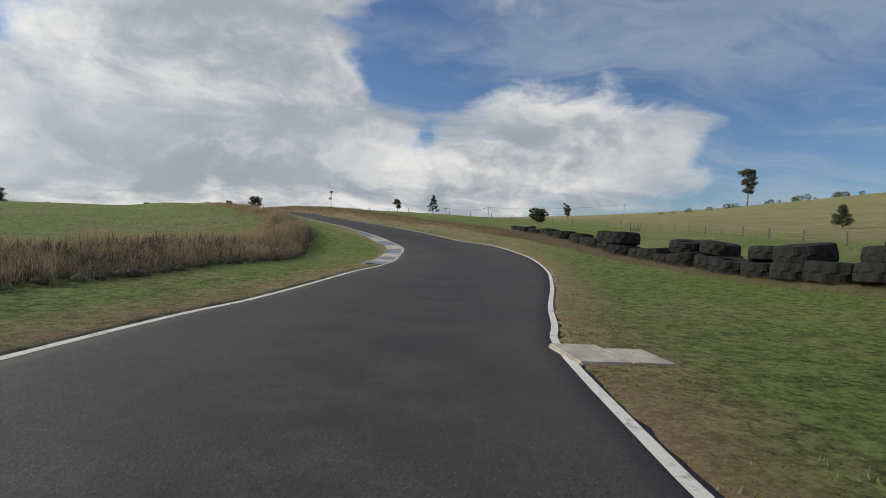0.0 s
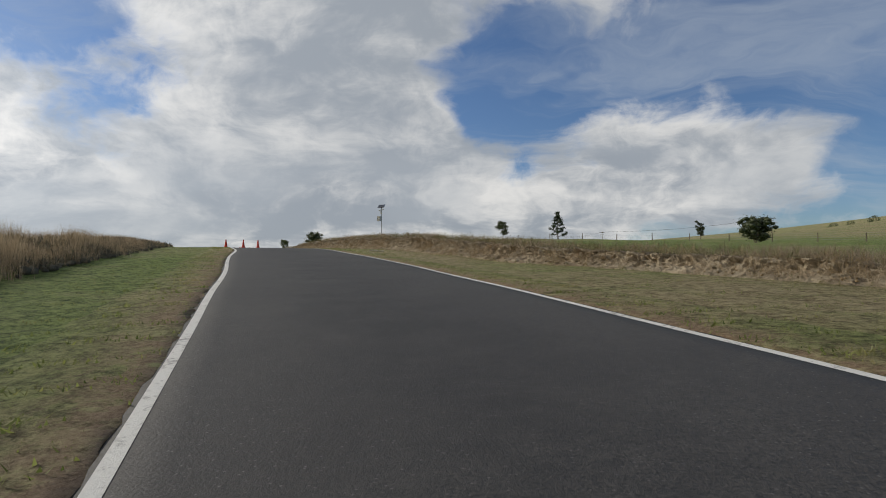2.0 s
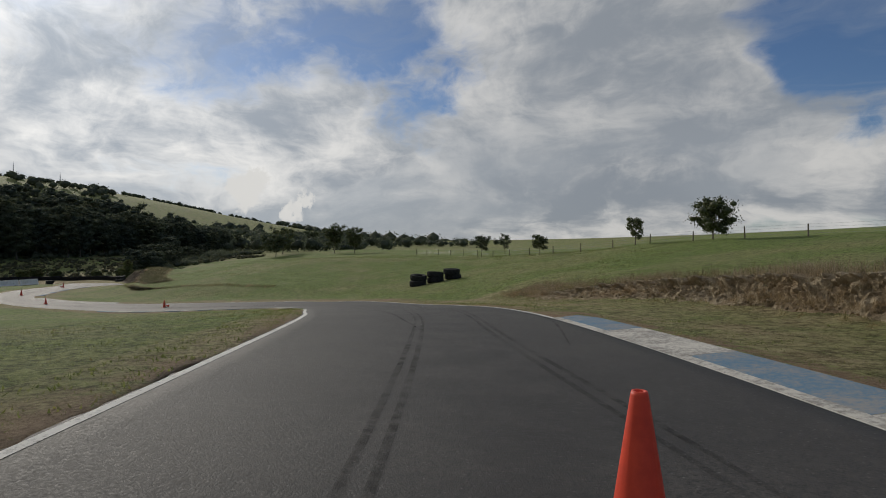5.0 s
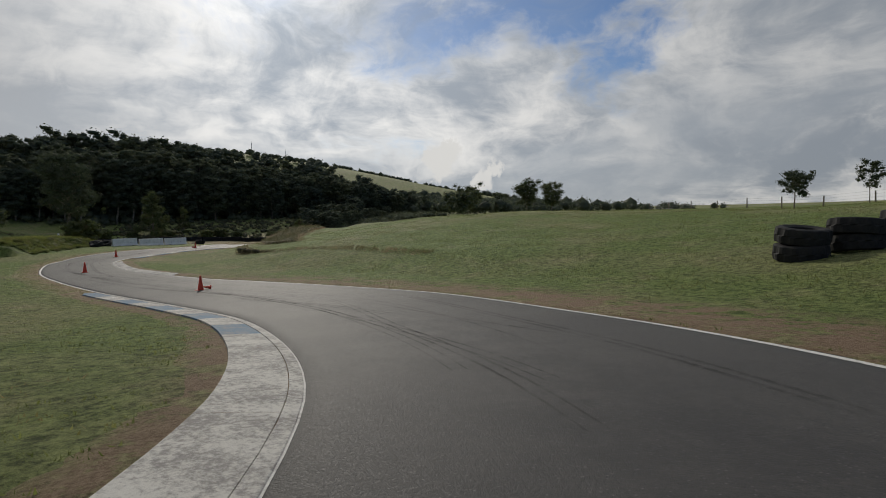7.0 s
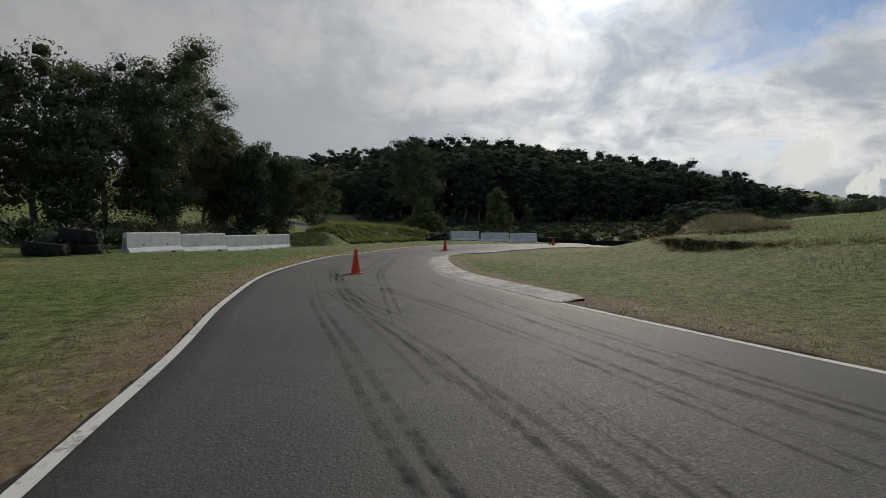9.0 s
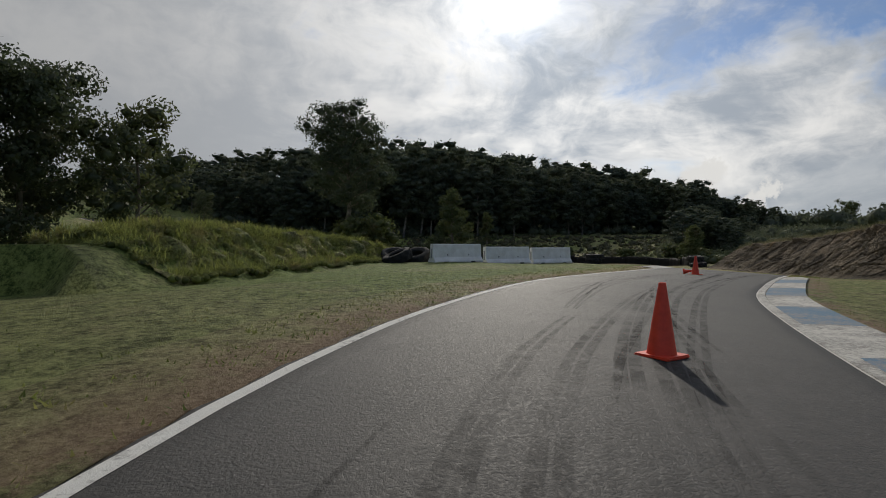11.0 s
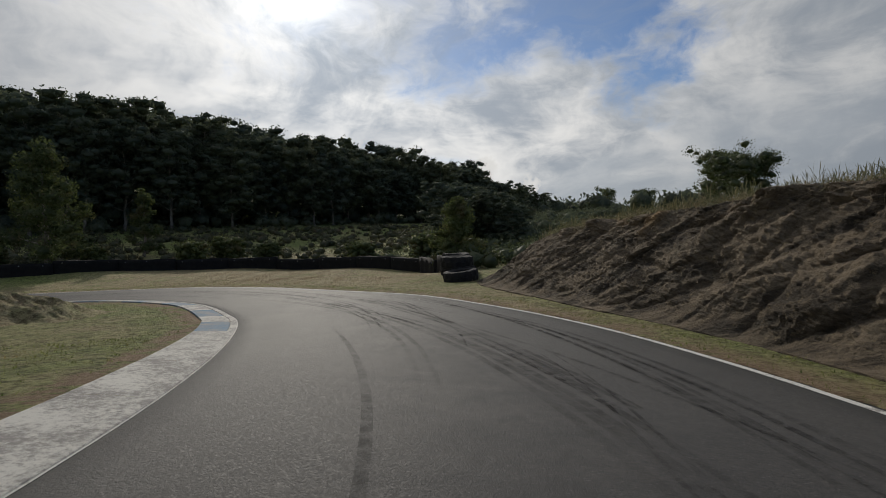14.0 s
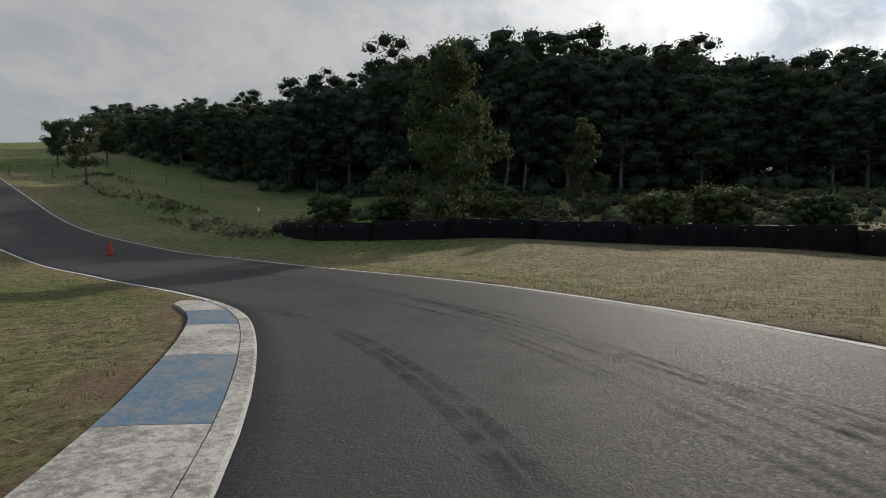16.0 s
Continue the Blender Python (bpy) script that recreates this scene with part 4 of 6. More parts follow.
# ---- tyres ----
def tyre_mesh(radius, width, seg, seed):
    r = random.Random(seed)
    w, rim = width / 2, radius * 0.52
    prof = [(rim, -w * 0.62), (rim * 1.04, -w * 0.82), (radius * 0.74, -w), (radius * 0.90, -w * 0.97), (radius * 0.965, -w * 0.86), (radius * 0.985, -w * 0.55), (radius, -w * 0.08),
            (radius, w * 0.08), (radius * 0.985, w * 0.55), (radius * 0.965, w * 0.86), (radius * 0.90, w * 0.97), (radius * 0.74, w), (rim * 1.04, w * 0.82), (rim, w * 0.62), (rim * 1.25, w * 0.3), (rim * 1.25, -w * 0.3), (rim, -w * 0.62)]

    def lug(k, i):
        if 4 <= i <= 6:
            return 0.045 * radius if (k // 2) % 2 else 0.0
        if 7 <= i <= 9:
            return 0.045 * radius if ((k + 2) // 2) % 2 else 0.0
        return r.uniform(-0.004, 0.004)

    bm = bmesh.new()
    lathe(bm, prof, seg, lug)
    bmesh.ops.remove_doubles(bm, verts=bm.verts, dist=0.0005)
    return bm


def tyre_kind(radius, width, seed):
    root = new("tyre")
    part("tyre_casing", tyre_mesh(radius, width, 48, seed), MAT_RUBBER, root)
    tagged(root, "huge worn black loader tyre lying flat in a barrier", "tyre", group="stacked tyre barrier")
    return root, width


BIG = [tyre_kind(0.86, 0.62, 1), tyre_kind(0.78, 0.54, 2), tyre_kind(0.92, 0.70, 3)]
used = set()


def put_tyre(k, m, label=""):
    ob = BIG[k][0]
    if k not in used:
        used.add(k)
        ob.matrix_world = m
    else:
        ob = copy_thing(ob, m)
    if label:
        tagged(ob, label)
    return ob


def tyre_stack(x, y, n, rs, kinds=(0, 1, 2)):
    z = float(land([x], [y])[0]) - 0.05
    for i in range(n):
        k = rs.choice(kinds)
        w = BIG[k][1]
        put_tyre(k, pose(x + rs.uniform(-0.12, 0.12), y + rs.uniform(-0.12, 0.12), z + w / 2, rs.uniform(-7, 7), rs.uniform(-7, 7), rs.uniform(0, 360)))
        z += w * 0.985


rs = random.Random(11)
wall = catmull([(13.4, 8), (13.2, 13), (12.6, 19), (11.6, 24), (10.6, 29), (10.4, 36), (10.9, 43), (9.6, 50), (7.4, 57)], 0.05)
run = np.concatenate([[0], np.cumsum(np.linalg.norm(np.diff(wall, axis=0), axis=1))])
for k, u in enumerate(np.arange(0, run[-1], 1.56)):
    x, y = np.interp(u, run, wall[:, 0]), np.interp(u, run, wall[:, 1])
    if k % 5 == 4 and y > 34:
        continue
    tyre_stack(x + rs.uniform(-0.35, 0.35), y, 3 if y < 13 else 2 if y < 16 or (y < 27 and k % 3) or (30 < y < 37 and k % 2) else 1, rs)
for k in range(3):
    tyre_stack(-74.6 + 0.95 * k, 137.2 + 1.45 * k, 2, rs, (1,))
for x, y, a in ((-149.9, 115.3, 20), (-150.6, 116.3, 60), (-151.2, 115.2, 95)):
    put_tyre(1, pose(x, y, float(land([x], [y])[0]) + 0.26, 24, 0, a), "worn black tyre slumped in grass beside a concrete barrier")
BIG.append(tyre_kind(0.44, 0.25, 4))
for x, y in ((-156.9, 128.3), (-157.7, 128.9)):
    tyre_stack(x, y, 3, rs, (3,))
tyre_stack(-115.8, 102.6, 2, rs, (1,))
tyre_stack(-114.2, 102.4, 1, rs, (1,))
for k in range(4):
    tyre_stack(-10.6 + 0.1 * k, 1.5 + 2.0 * k, 1, rs, (1,))


# ---- loose stones at the foot of the pale cutting ----
STONES = ((-14.8, 76.4), (-14.4, 75.7))


def loose_stone(seed, size):
    bm = bmesh.new()
    bmesh.ops.create_icosphere(bm, subdivisions=2, radius=size)
    off = Vector((seed * 7.3, seed * 1.7, 0))
    for v in bm.verts:
        v.co *= 1 + 0.55 * noise.noise(v.co / size * 0.9 + off)
        v.co.z *= 0.7
    ob = part("stone", bm, MAT_STONE, None)
    return tagged(ob, "pale broken clay stone lying in the grass", "stone", group="loose stones below the cutting")


rs = random.Random(19)
for k in range(16):
    x, y = STONES[k % 2][0] + rs.gauss(0, 0.28), STONES[k % 2][1] + rs.gauss(0, 0.22)
    loose_stone(k, rs.uniform(0.035, 0.085)).matrix_world = pose(x, y, float(land([x], [y])[0]) + 0.03, 0, 0, rs.uniform(0, 360))


# ---- earth heap inside the hairpin, and a marker board beyond it ----
def earth_heap(x0, y0, rx, ry, height):
    n = 40
    us = np.linspace(-1, 1, n)
    ux, uy = np.meshgrid(us, us)
    px, py = x0 + ux.ravel() * rx, y0 + uy.ravel() * ry
    r = np.hypot(ux.ravel(), uy.ravel())
    lump = np.array([noise.fractal(Vector((a * 0.9, b * 0.9, 3.0)), 0.8, 2.1, 4) for a, b in zip(px, py)])
    pz = land(px, py) - 0.06 + height * (1 - smooth(0.05, 0.95, r)) * (1 + 0.45 * lump) + 0.05 * lump * (r < 0.9)
    ob = array_object("earth_heap", np.column_stack([px, py, pz]), grid_faces(n, n), MAT_GRASS, False)
    set_attribute(ob, "dry", np.full(n * n, 0.8))
    set_attribute(ob, "soil", 0.5 * (1 - smooth(0.2, 0.7, r)))
    return tagged(ob, "low heap of dry earth and grass inside the hairpin", "earth heap", kind="structure")


earth_heap(-174.4, 130.0, 3.6, 3.0, 0.85)
board = new("marker_board")
bm = bmesh.new()
rod(bm, (0, 0, -0.3), (0, 0, 0.85), 0.03, seg=8)
part("post", bm, MAT_POST, board)
bm = bmesh.new()
box(bm, -0.22, -0.05, 0.62, 0.22, -0.03, 1.0, 0.004)
part("panel", bm, MAT_CONCRETE, board, "plain white panel")
board.matrix_world = pose(-219.5, 105.7, float(land([-219.5], [105.7])[0]), 0, 0, 60)
tagged(board, "small white marker board on a timber post", "sign")


# ---- rubber belt barriers at the hairpin ----
def belt_barrier(length, seed):
    r = random.Random(seed)
    root = new("rubber_barrier")
    bm = bmesh.new()
    n = 12
    for side in (-0.22, 0.22):
        rows = []
        for i in range(n + 1):
            x = -length / 2 + length * i / n
            w = side + 0.04 * math.sin(i * 1.7 + seed) + r.uniform(-0.015, 0.015)
            rows.append([bm.verts.new((x, w, z)) for z in (-0.1, 0.35, 0.70, 0.98 + r.uniform(-0.03, 0.03))])
        for a, b in zip(rows, rows[1:]):
            for k in range(3):
                bm.faces.new((a[k], b[k], b[k + 1], a[k + 1]))
        if side < 0:
            front = rows
        else:
            for a, b, c, d in zip(front, front[1:], rows, rows[1:]):
                bm.faces.new((a[3], b[3], d[3], c[3]))
            for q in (0, -1):
                for k in range(3):
                    bm.faces.new((front[q][k], front[q][k + 1], rows[q][k + 1], rows[q][k]))
    bmesh.ops.recalc_face_normals(bm, faces=bm.faces)
    part("belt", bm, MAT_BELT, root, smooth_shade=True)
    for i in range(3):
        bm = bmesh.new()
        rod(bm, (-length * 0.36 + i * length * 0.36, -0.27, 0.8), (-length * 0.36 + i * length * 0.36, 0.27, 0.8), 0.035, seg=8)
        part("bolt", bm, MAT_STEEL, root)
    tagged(root, "black conveyor belt faced rubber barrier wall section", "barrier", group="rubber barrier wall round the hairpin")
    return root


belt = belt_barrier(4.6, 3)
first = True
bw = catmull([(-174.4, 145.9), (-179.3, 148.3), (-184.5, 149.8), (-191, 150.6), (-198, 148.6), (-204, 144.6), (-207.6, 138.5), (-208.4, 131.5), (-208.0, 124.5), (-209.5, 118), (-212.5, 112.5)], 0.05)
run = np.concatenate([[0], np.cumsum(np.linalg.norm(np.diff(bw, axis=0), axis=1))])
rs = random.Random(5)
for u, count in ((0.6, 1), (2.2, 2), (3.9, 2), (5.5, 2)):
    tyre_stack(float(np.interp(u, run, bw[:, 0])), float(np.interp(u, run, bw[:, 1])), count, rs, (1,))
for u in np.arange(8.6, run[-1], 4.56):
    x, y = np.interp(u, run, bw[:, 0]), np.interp(u, run, bw[:, 1])
    x2, y2 = np.interp(u + 0.5, run, bw[:, 0]), np.interp(u + 0.5, run, bw[:, 1])
    m = pose(x, y, float(land([x], [y])[0]), rs.uniform(-3, 3), rs.uniform(-1.2, 1.2), math.degrees(math.atan2(y2 - y, x2 - x)) + rs.uniform(-2, 2))
    if first:
        belt.matrix_world = m
        first = False
    else:
        copy_thing(belt, m)


# ---- concrete barriers ----
def concrete_barrier(length):
    root = new("concrete_barrier")
    bm = bmesh.new()
    prof = [(-0.28, 0.0), (-0.28, 0.10), (-0.14, 0.30), (-0.10, 0.96), (-0.07, 1.0), (0.07, 1.0), (0.10, 0.96), (0.14, 0.30), (0.28, 0.10), (0.28, 0.0)]
    ends = [[bm.verts.new((x, y, z)) for y, z in prof] for x in (-length / 2, -length / 4, 0, length / 4, length / 2)]
    for a, b in zip(ends, ends[1:]):
        for k in range(len(prof)):
            bm.faces.new((a[k], b[k], b[(k + 1) % len(prof)], a[(k + 1) % len(prof)]))
    bm.faces.new(ends[0])
    bm.faces.new(ends[-1][::-1])
    bmesh.ops.recalc_face_normals(bm, faces=bm.faces)
    part("barrier_body", bm, MAT_CONCRETE, root)
    for s in (-1, 1):
        bm = bmesh.new()
        box(bm, s * length * 0.28 - 0.16, -0.30, 0.0, s * length * 0.28 + 0.16, 0.30, 0.07, 0.01)
        part("lifting_slot", bm, MAT_DARK, root)
        bm = bmesh.new()
        rod(bm, (s * length * 0.22, -0.145, 0.42), (s * length * 0.22, 0.145, 0.42), 0.04, seg=10)
        part("lifting_hole", bm, MAT_DARK, root)
        bm = bmesh.new()
        box(bm, s * (length / 2) - 0.03, -0.05, 0.25, s * (length / 2) + 0.03, 0.05, 0.75, 0.01)
        part("link_plate", bm, MAT_STEEL, root)
    tagged(root, "white painted concrete road barrier with grimy base", "barrier", group="white concrete barriers")
    return root


cb = concrete_barrier(3.62)
done = False
for pts in ([(-149.4, 116.9), (-151.9, 120.1), (-154.1, 123.4), (-156.2, 126.6)], [(-117.6, 103.4), (-121.3, 104.0), (-124.9, 104.7), (-128.5, 105.4), (-132.1, 106.1)]):
    for (x0, y0), (x1, y1) in zip(pts, pts[1:]):
        x, y = (x0 + x1) / 2, (y0 + y1) / 2
        m = pose(x, y, float(land([x], [y])[0]) - 0.03, 0, 0, math.degrees(math.atan2(y1 - y0, x1 - x0)))
        if done:
            copy_thing(cb, m)
        else:
            cb.matrix_world, done = m, True


# ---- solar camera mast ----
def solar_mast():
    root = new("solar_mast")
    bm = bmesh.new()
    rod(bm, (0, 0, -0.9), (0, 0, 2.38), 0.036, seg=14)
    part("pole", bm, MAT_STEEL, root)
    tilt = pose(0, -0.02, 2.50, 50, 0, 0)
    bm = bmesh.new()
    box(bm, -0.36, -0.20, -0.018, 0.36, 0.20, 0.012, 0.006, tilt)
    panel = part("solar_panel", bm, MAT_STEEL, root)
    for i in range(5):
        bm = bmesh.new()
        box(bm, -0.345 + i * 0.139, -0.185, 0.013, -0.345 + i * 0.139 + 0.133, 0.185, 0.017, 0, tilt)
        c = part("solar_cell", bm, MAT_CELL, panel)
    for s in (-1, 1):
        bm = bmesh.new()
        rod(bm, (0, 0, 2.30), (s * 0.30, 0.02, 2.48), 0.016)
        part("bracket_arm", bm, MAT_STEEL, root)
    bm = bmesh.new()
    rod(bm, (-0.34, 0, 2.44), (0.34, 0, 2.44), 0.018)
    part("crossbar", bm, MAT_STEEL, root)
    bm = bmesh.new()
    box(bm, -0.32, -0.30, 1.12, 0.02, -0.05, 1.56, 0.012)
    cab = part("control_box", bm, MAT_BOX, root, "cream metal control cabinet")
    bm = bmesh.new()
    box(bm, -0.305, -0.312, 1.14, 0.005, -0.30, 1.54, 0.006)
    door = part("cabinet_door", bm, MAT_BOX, cab)
    bm = bmesh.new()
    box(bm, -0.28, -0.325, 1.30, -0.255, -0.31, 1.38, 0.004)
    part("latch", bm, MAT_DARK, cab)
    for x, z in ((-0.20, 2.12), (0.18, 2.16)):
        bm = bmesh.new()
        box(bm, x - 0.045, -0.14, z - 0.03, x + 0.045, 0.05, z + 0.03, 0.01)
        rod(bm, (x, 0, z), (0, 0, z - 0.03), 0.012)
        part("camera_head", bm, MAT_BOX, root, "small security camera")
    bm = bmesh.new()
    box(bm, -0.06, -0.09, 1.78, 0.06, -0.03, 2.02, 0.01)
    part("radio_unit", bm, MAT_BOX, root)
    bm = bmesh.new()
    rod(bm, (-0.05, -0.045, 1.56), (-0.045, -0.045, 2.3), 0.009, seg=6)
    part("cable", bm, MAT_DARK, root)
    return tagged(root, "galvanised solar camera mast with cream control box", "mast")


mast = solar_mast()
mast.matrix_world = pose(-17.95, 88.0, 5.05, 0, -0.6, -18) @ Matrix.Scale(0.91, 4)


# ---- fences ----
def fence(points, spacing, label, post_h=1.05, wires=4, rail=False):
    root = new("fence")
    line = catmull(points, 0.3)
    run = np.concatenate([[0], np.cumsum(np.linalg.norm(np.diff(line, axis=0), axis=1))])
    us = np.arange(0, run[-1], spacing)
    xs, ys = np.interp(us, run, line[:, 0]), np.interp(us, run, line[:, 1])
    zs = land(xs, ys)
    r = random.Random(len(points))
    for x, y, z in zip(xs, ys, zs):
        bm = bmesh.new()
        rod(bm, (x, y, z - 0.2), (x + r.uniform(-0.05, 0.05), y + r.uniform(-0.05, 0.05), z + post_h + r.uniform(-0.08, 0.08)), 0.065, 0.055, 8)
        part("post", bm, MAT_POST, root)
    for k in range(wires):
        h = post_h * (0.25 + 0.7 * k / max(1, wires - 1))
        for i in range(len(xs) - 1):
            if rail:
                bm = bmesh.new()
                rod(bm, (xs[i], ys[i], zs[i] + h), (xs[i + 1], ys[i + 1], zs[i + 1] + h), 0.05, seg=6)
                part("rail", bm, MAT_POST, root)
        if not rail:
            bm = bmesh.new()
            for i in range(len(xs) - 1):
                rod(bm, (xs[i], ys[i], zs[i] + h), (xs[i + 1], ys[i + 1], zs[i + 1] + h), 0.006, seg=4)
            part("wire", bm, MAT_STEEL, root)
    return tagged(root, label, "fence", kind="structure")


fence([(-120, 186), (-100, 177), (-80, 167), (-60, 158.5), (-40, 150), (-15, 141), (12, 130), (30, 110), (33, 80), (30, 50), (27, 10)], 5.5, "grey timber post and wire paddock fence")
fence([(23, 67), (25.5, 70.5), (26.5, 76)], 3.5, "short grey timber rail fence at a gateway", 1.15, 1, True)
fence([(-222, 66), (-230, 74), (-238, 86)], 4.0, "timber post and wire fence on a slope", 1.1, 3)


# ---- poles and masts far off ----
def power_pole(h):
    root = new("power_pole")
    bm = bmesh.new()
    rod(bm, (0, 0, -1), (0, 0, h), 0.20, 0.13, 10)
    part("pole", bm, MAT_POST, root)
    for z, w in ((h - 0.6, 2.2), (h - 1.9, 1.5)):
        bm = bmesh.new()
        box(bm, -w, -0.08, z - 0.09, w, 0.08, z + 0.09, 0.02)
        part("crossarm", bm, MAT_POST, root)
    for x in (-2.0, 0.9, 2.0):
        bm = bmesh.new()
        rod(bm, (x, 0, h - 0.5), (x, 0, h - 0.15), 0.06, 0.04, 8)
        part("insulator", bm, MAT_BOX, root)
    return tagged(root, "timber power pole with crossarms on the paddock", "power pole")


pole = power_pole(11.5)
poles = [(38.6, 467, 20), (2, 470, 20), (150, 455, 15)]
tops = []
for k, (x, y, a) in enumerate(poles):
    z = float(land([x], [y])[0])
    m = pose(x, y, z, 0, 0, a)
    if k:
        copy_thing(pole, m)
    else:
        pole.matrix_world = m
    tops.append(Vector((x, y, z + 11.3)))
bm = bmesh.new()
for a, b in ((tops[0], tops[1]), (tops[0], tops[2])):
    for off in (-2.0, 2.0):
        pts = [a.lerp(b, t / 8) + Vector((0, off, -2.2 * (1 - (t / 4 - 1) ** 2))) for t in range(9)]
        for p0, p1 in zip(pts, pts[1:]):
            rod(bm, p0, p1, 0.035, seg=4)
tagged(part("power_line", bm, MAT_DARK, None), "sagging power lines between timber poles", "power line")


def radio_mast(h):
    root = new("radio_mast")
    for k in range(3):
        bm = bmesh.new()
        a = k * 2.094
        rod(bm, (1.6 * math.cos(a), 1.6 * math.sin(a), -2), (0.5 * math.cos(a), 0.5 * math.sin(a), h), 0.30, 0.22, 6)
        part("leg", bm, MAT_STEEL, root)
    for z in range(3, int(h), 4):
        w = 1.6 - 1.1 * z / h
        bm = bmesh.new()
        for k in range(3):
            a, b = k * 2.094, (k + 1) * 2.094
            rod(bm, (w * math.cos(a), w * math.sin(a), z), (w * math.cos(b), w * math.sin(b), z + 3), 0.16, seg=5)
        part("brace", bm, MAT_STEEL, root)
    bm = bmesh.new()
    rod(bm, (0, 0, h - 6), (0, 0, h + 5), 0.5, 0.3, 8)
    part("antenna", bm, MAT_BOX, root)
    return tagged(root, "slim lattice radio mast on the far ridge", "radio mast")


rm = radio_mast(34)
rm.matrix_world = pose(-1709, 450, float(land([-1709], [450])[0]))
copy_thing(rm, pose(-1700, 545, float(land([-1700], [545])[0]) - 8))



# ---- trees ----
def tube(path, radii, seg, verts, faces):
    base = len(verts)
    path = [Vector(p) for p in path]
    for i, p in enumerate(path):
        d = (path[min(i + 1, len(path) - 1)] - path[max(i - 1, 0)]).normalized()
        a = d.orthogonal().normalized()
        b = d.cross(a)
        for k in range(seg):
            t = 2 * math.pi * k / seg
            verts.append(p + (a * math.cos(t) + b * math.sin(t)) * radii[i])
    for i in range(len(path) - 1):
        for k in range(seg):
            q = base + i * seg
            faces.append((q + k, q + (k + 1) % seg, q + seg + (k + 1) % seg, q + seg + k))


def clump_ball():
    bm = bmesh.new()
    bmesh.ops.create_icosphere(bm, subdivisions=1, radius=1.0)
    v = np.array([tuple(q.co) for q in bm.verts])
    f = np.array([[q.index for q in t.verts] for t in bm.faces])
    bm.free()
    return v, f


BALL_V, BALL_F = clump_ball()


def leaf_mesh(name, centres, sizes, count, leaf, mat, rng, droop=0.5, flat=0.75, core=0.0):
    """Many small leaf blades lying round clumps; core > 0 fills each clump with a knobbly dark heart."""
    pick = rng.choice(len(centres), count, p=sizes ** 2 / (sizes ** 2).sum())
    d = rng.normal(size=(count, 3))
    d /= np.linalg.norm(d, axis=1)[:, None]
    r = sizes[pick] * (rng.uniform(0.58, 1.06, count) if core else rng.uniform(0.35, 1.0, count) ** 0.4)
    squash = np.array([1, 1, flat])
    c = centres[pick] + d * r[:, None] * squash
    nrm = d + rng.normal(size=(count, 3)) * 0.8
    nrm /= np.linalg.norm(nrm, axis=1)[:, None]
    a = rng.normal(size=(count, 3))
    a[:, 2] -= droop * 1.5
    a -= nrm * (a * nrm).sum(1)[:, None]
    a /= np.linalg.norm(a, axis=1)[:, None]
    b = np.cross(nrm, a)
    ln = leaf * rng.uniform(0.6, 1.3, count)[:, None]
    v = np.stack([c - a * ln * 0.5, c + b * ln * 0.26, c + a * ln * 0.5, c - b * ln * 0.26], 1).reshape(-1, 3)
    f = np.arange(count * 4).reshape(-1, 4)
    if core:
        n = len(centres)
        j = rng.uniform(0.65, 1.15, (n, len(BALL_V), 1))
        cv = centres[:, None] + BALL_V[None] * j * squash * (sizes * core)[:, None, None]
        cf = (BALL_F[None] + (np.arange(n) * len(BALL_V))[:, None, None] + len(v)).reshape(-1, 3)
        cf = np.column_stack([cf, cf[:, 2]])
        return mixed_mesh(name, np.vstack([v, cv.reshape(-1, 3)]), f, cf[:, :3], mat)
    return quads_mesh(name, v, f, mat)


def mixed_mesh(name, v, quads, tris, mat):
    me = bpy.data.meshes.new(name)
    me.vertices.add(len(v))
    me.vertices.foreach_set("co", v.astype(np.float32).ravel())
    me.loops.add(quads.size + tris.size)
    me.loops.foreach_set("vertex_index", np.concatenate([quads.ravel(), tris.ravel()]).astype(np.int32))
    me.polygons.add(len(quads) + len(tris))
    me.polygons.foreach_set("loop_start", np.concatenate([np.arange(0, quads.size, 4), quads.size + np.arange(0, tris.size, 3)]).astype(np.int32))
    me.polygons.foreach_set("loop_total", np.concatenate([np.full(len(quads), 4), np.full(len(tris), 3)]).astype(np.int32))
    me.polygons.foreach_set("use_smooth", np.ones(len(quads) + len(tris), bool))
    me.materials.append(mat)
    me.update(calc_edges=True)
    return me


def quads_mesh(name, v, f, mat):
    me = bpy.data.meshes.new(name)
    me.vertices.add(len(v))
    me.vertices.foreach_set("co", v.astype(np.float32).ravel())
    k = f.shape[1]
    me.loops.add(f.size)
    me.loops.foreach_set("vertex_index", f.astype(np.int32).ravel())
    me.polygons.add(len(f))
    me.polygons.foreach_set("loop_start", np.arange(0, f.size, k, dtype=np.int32))
    me.polygons.foreach_set("loop_total", np.full(len(f), k, np.int32))
    me.materials.append(mat)
    me.update(calc_edges=True)
    return me


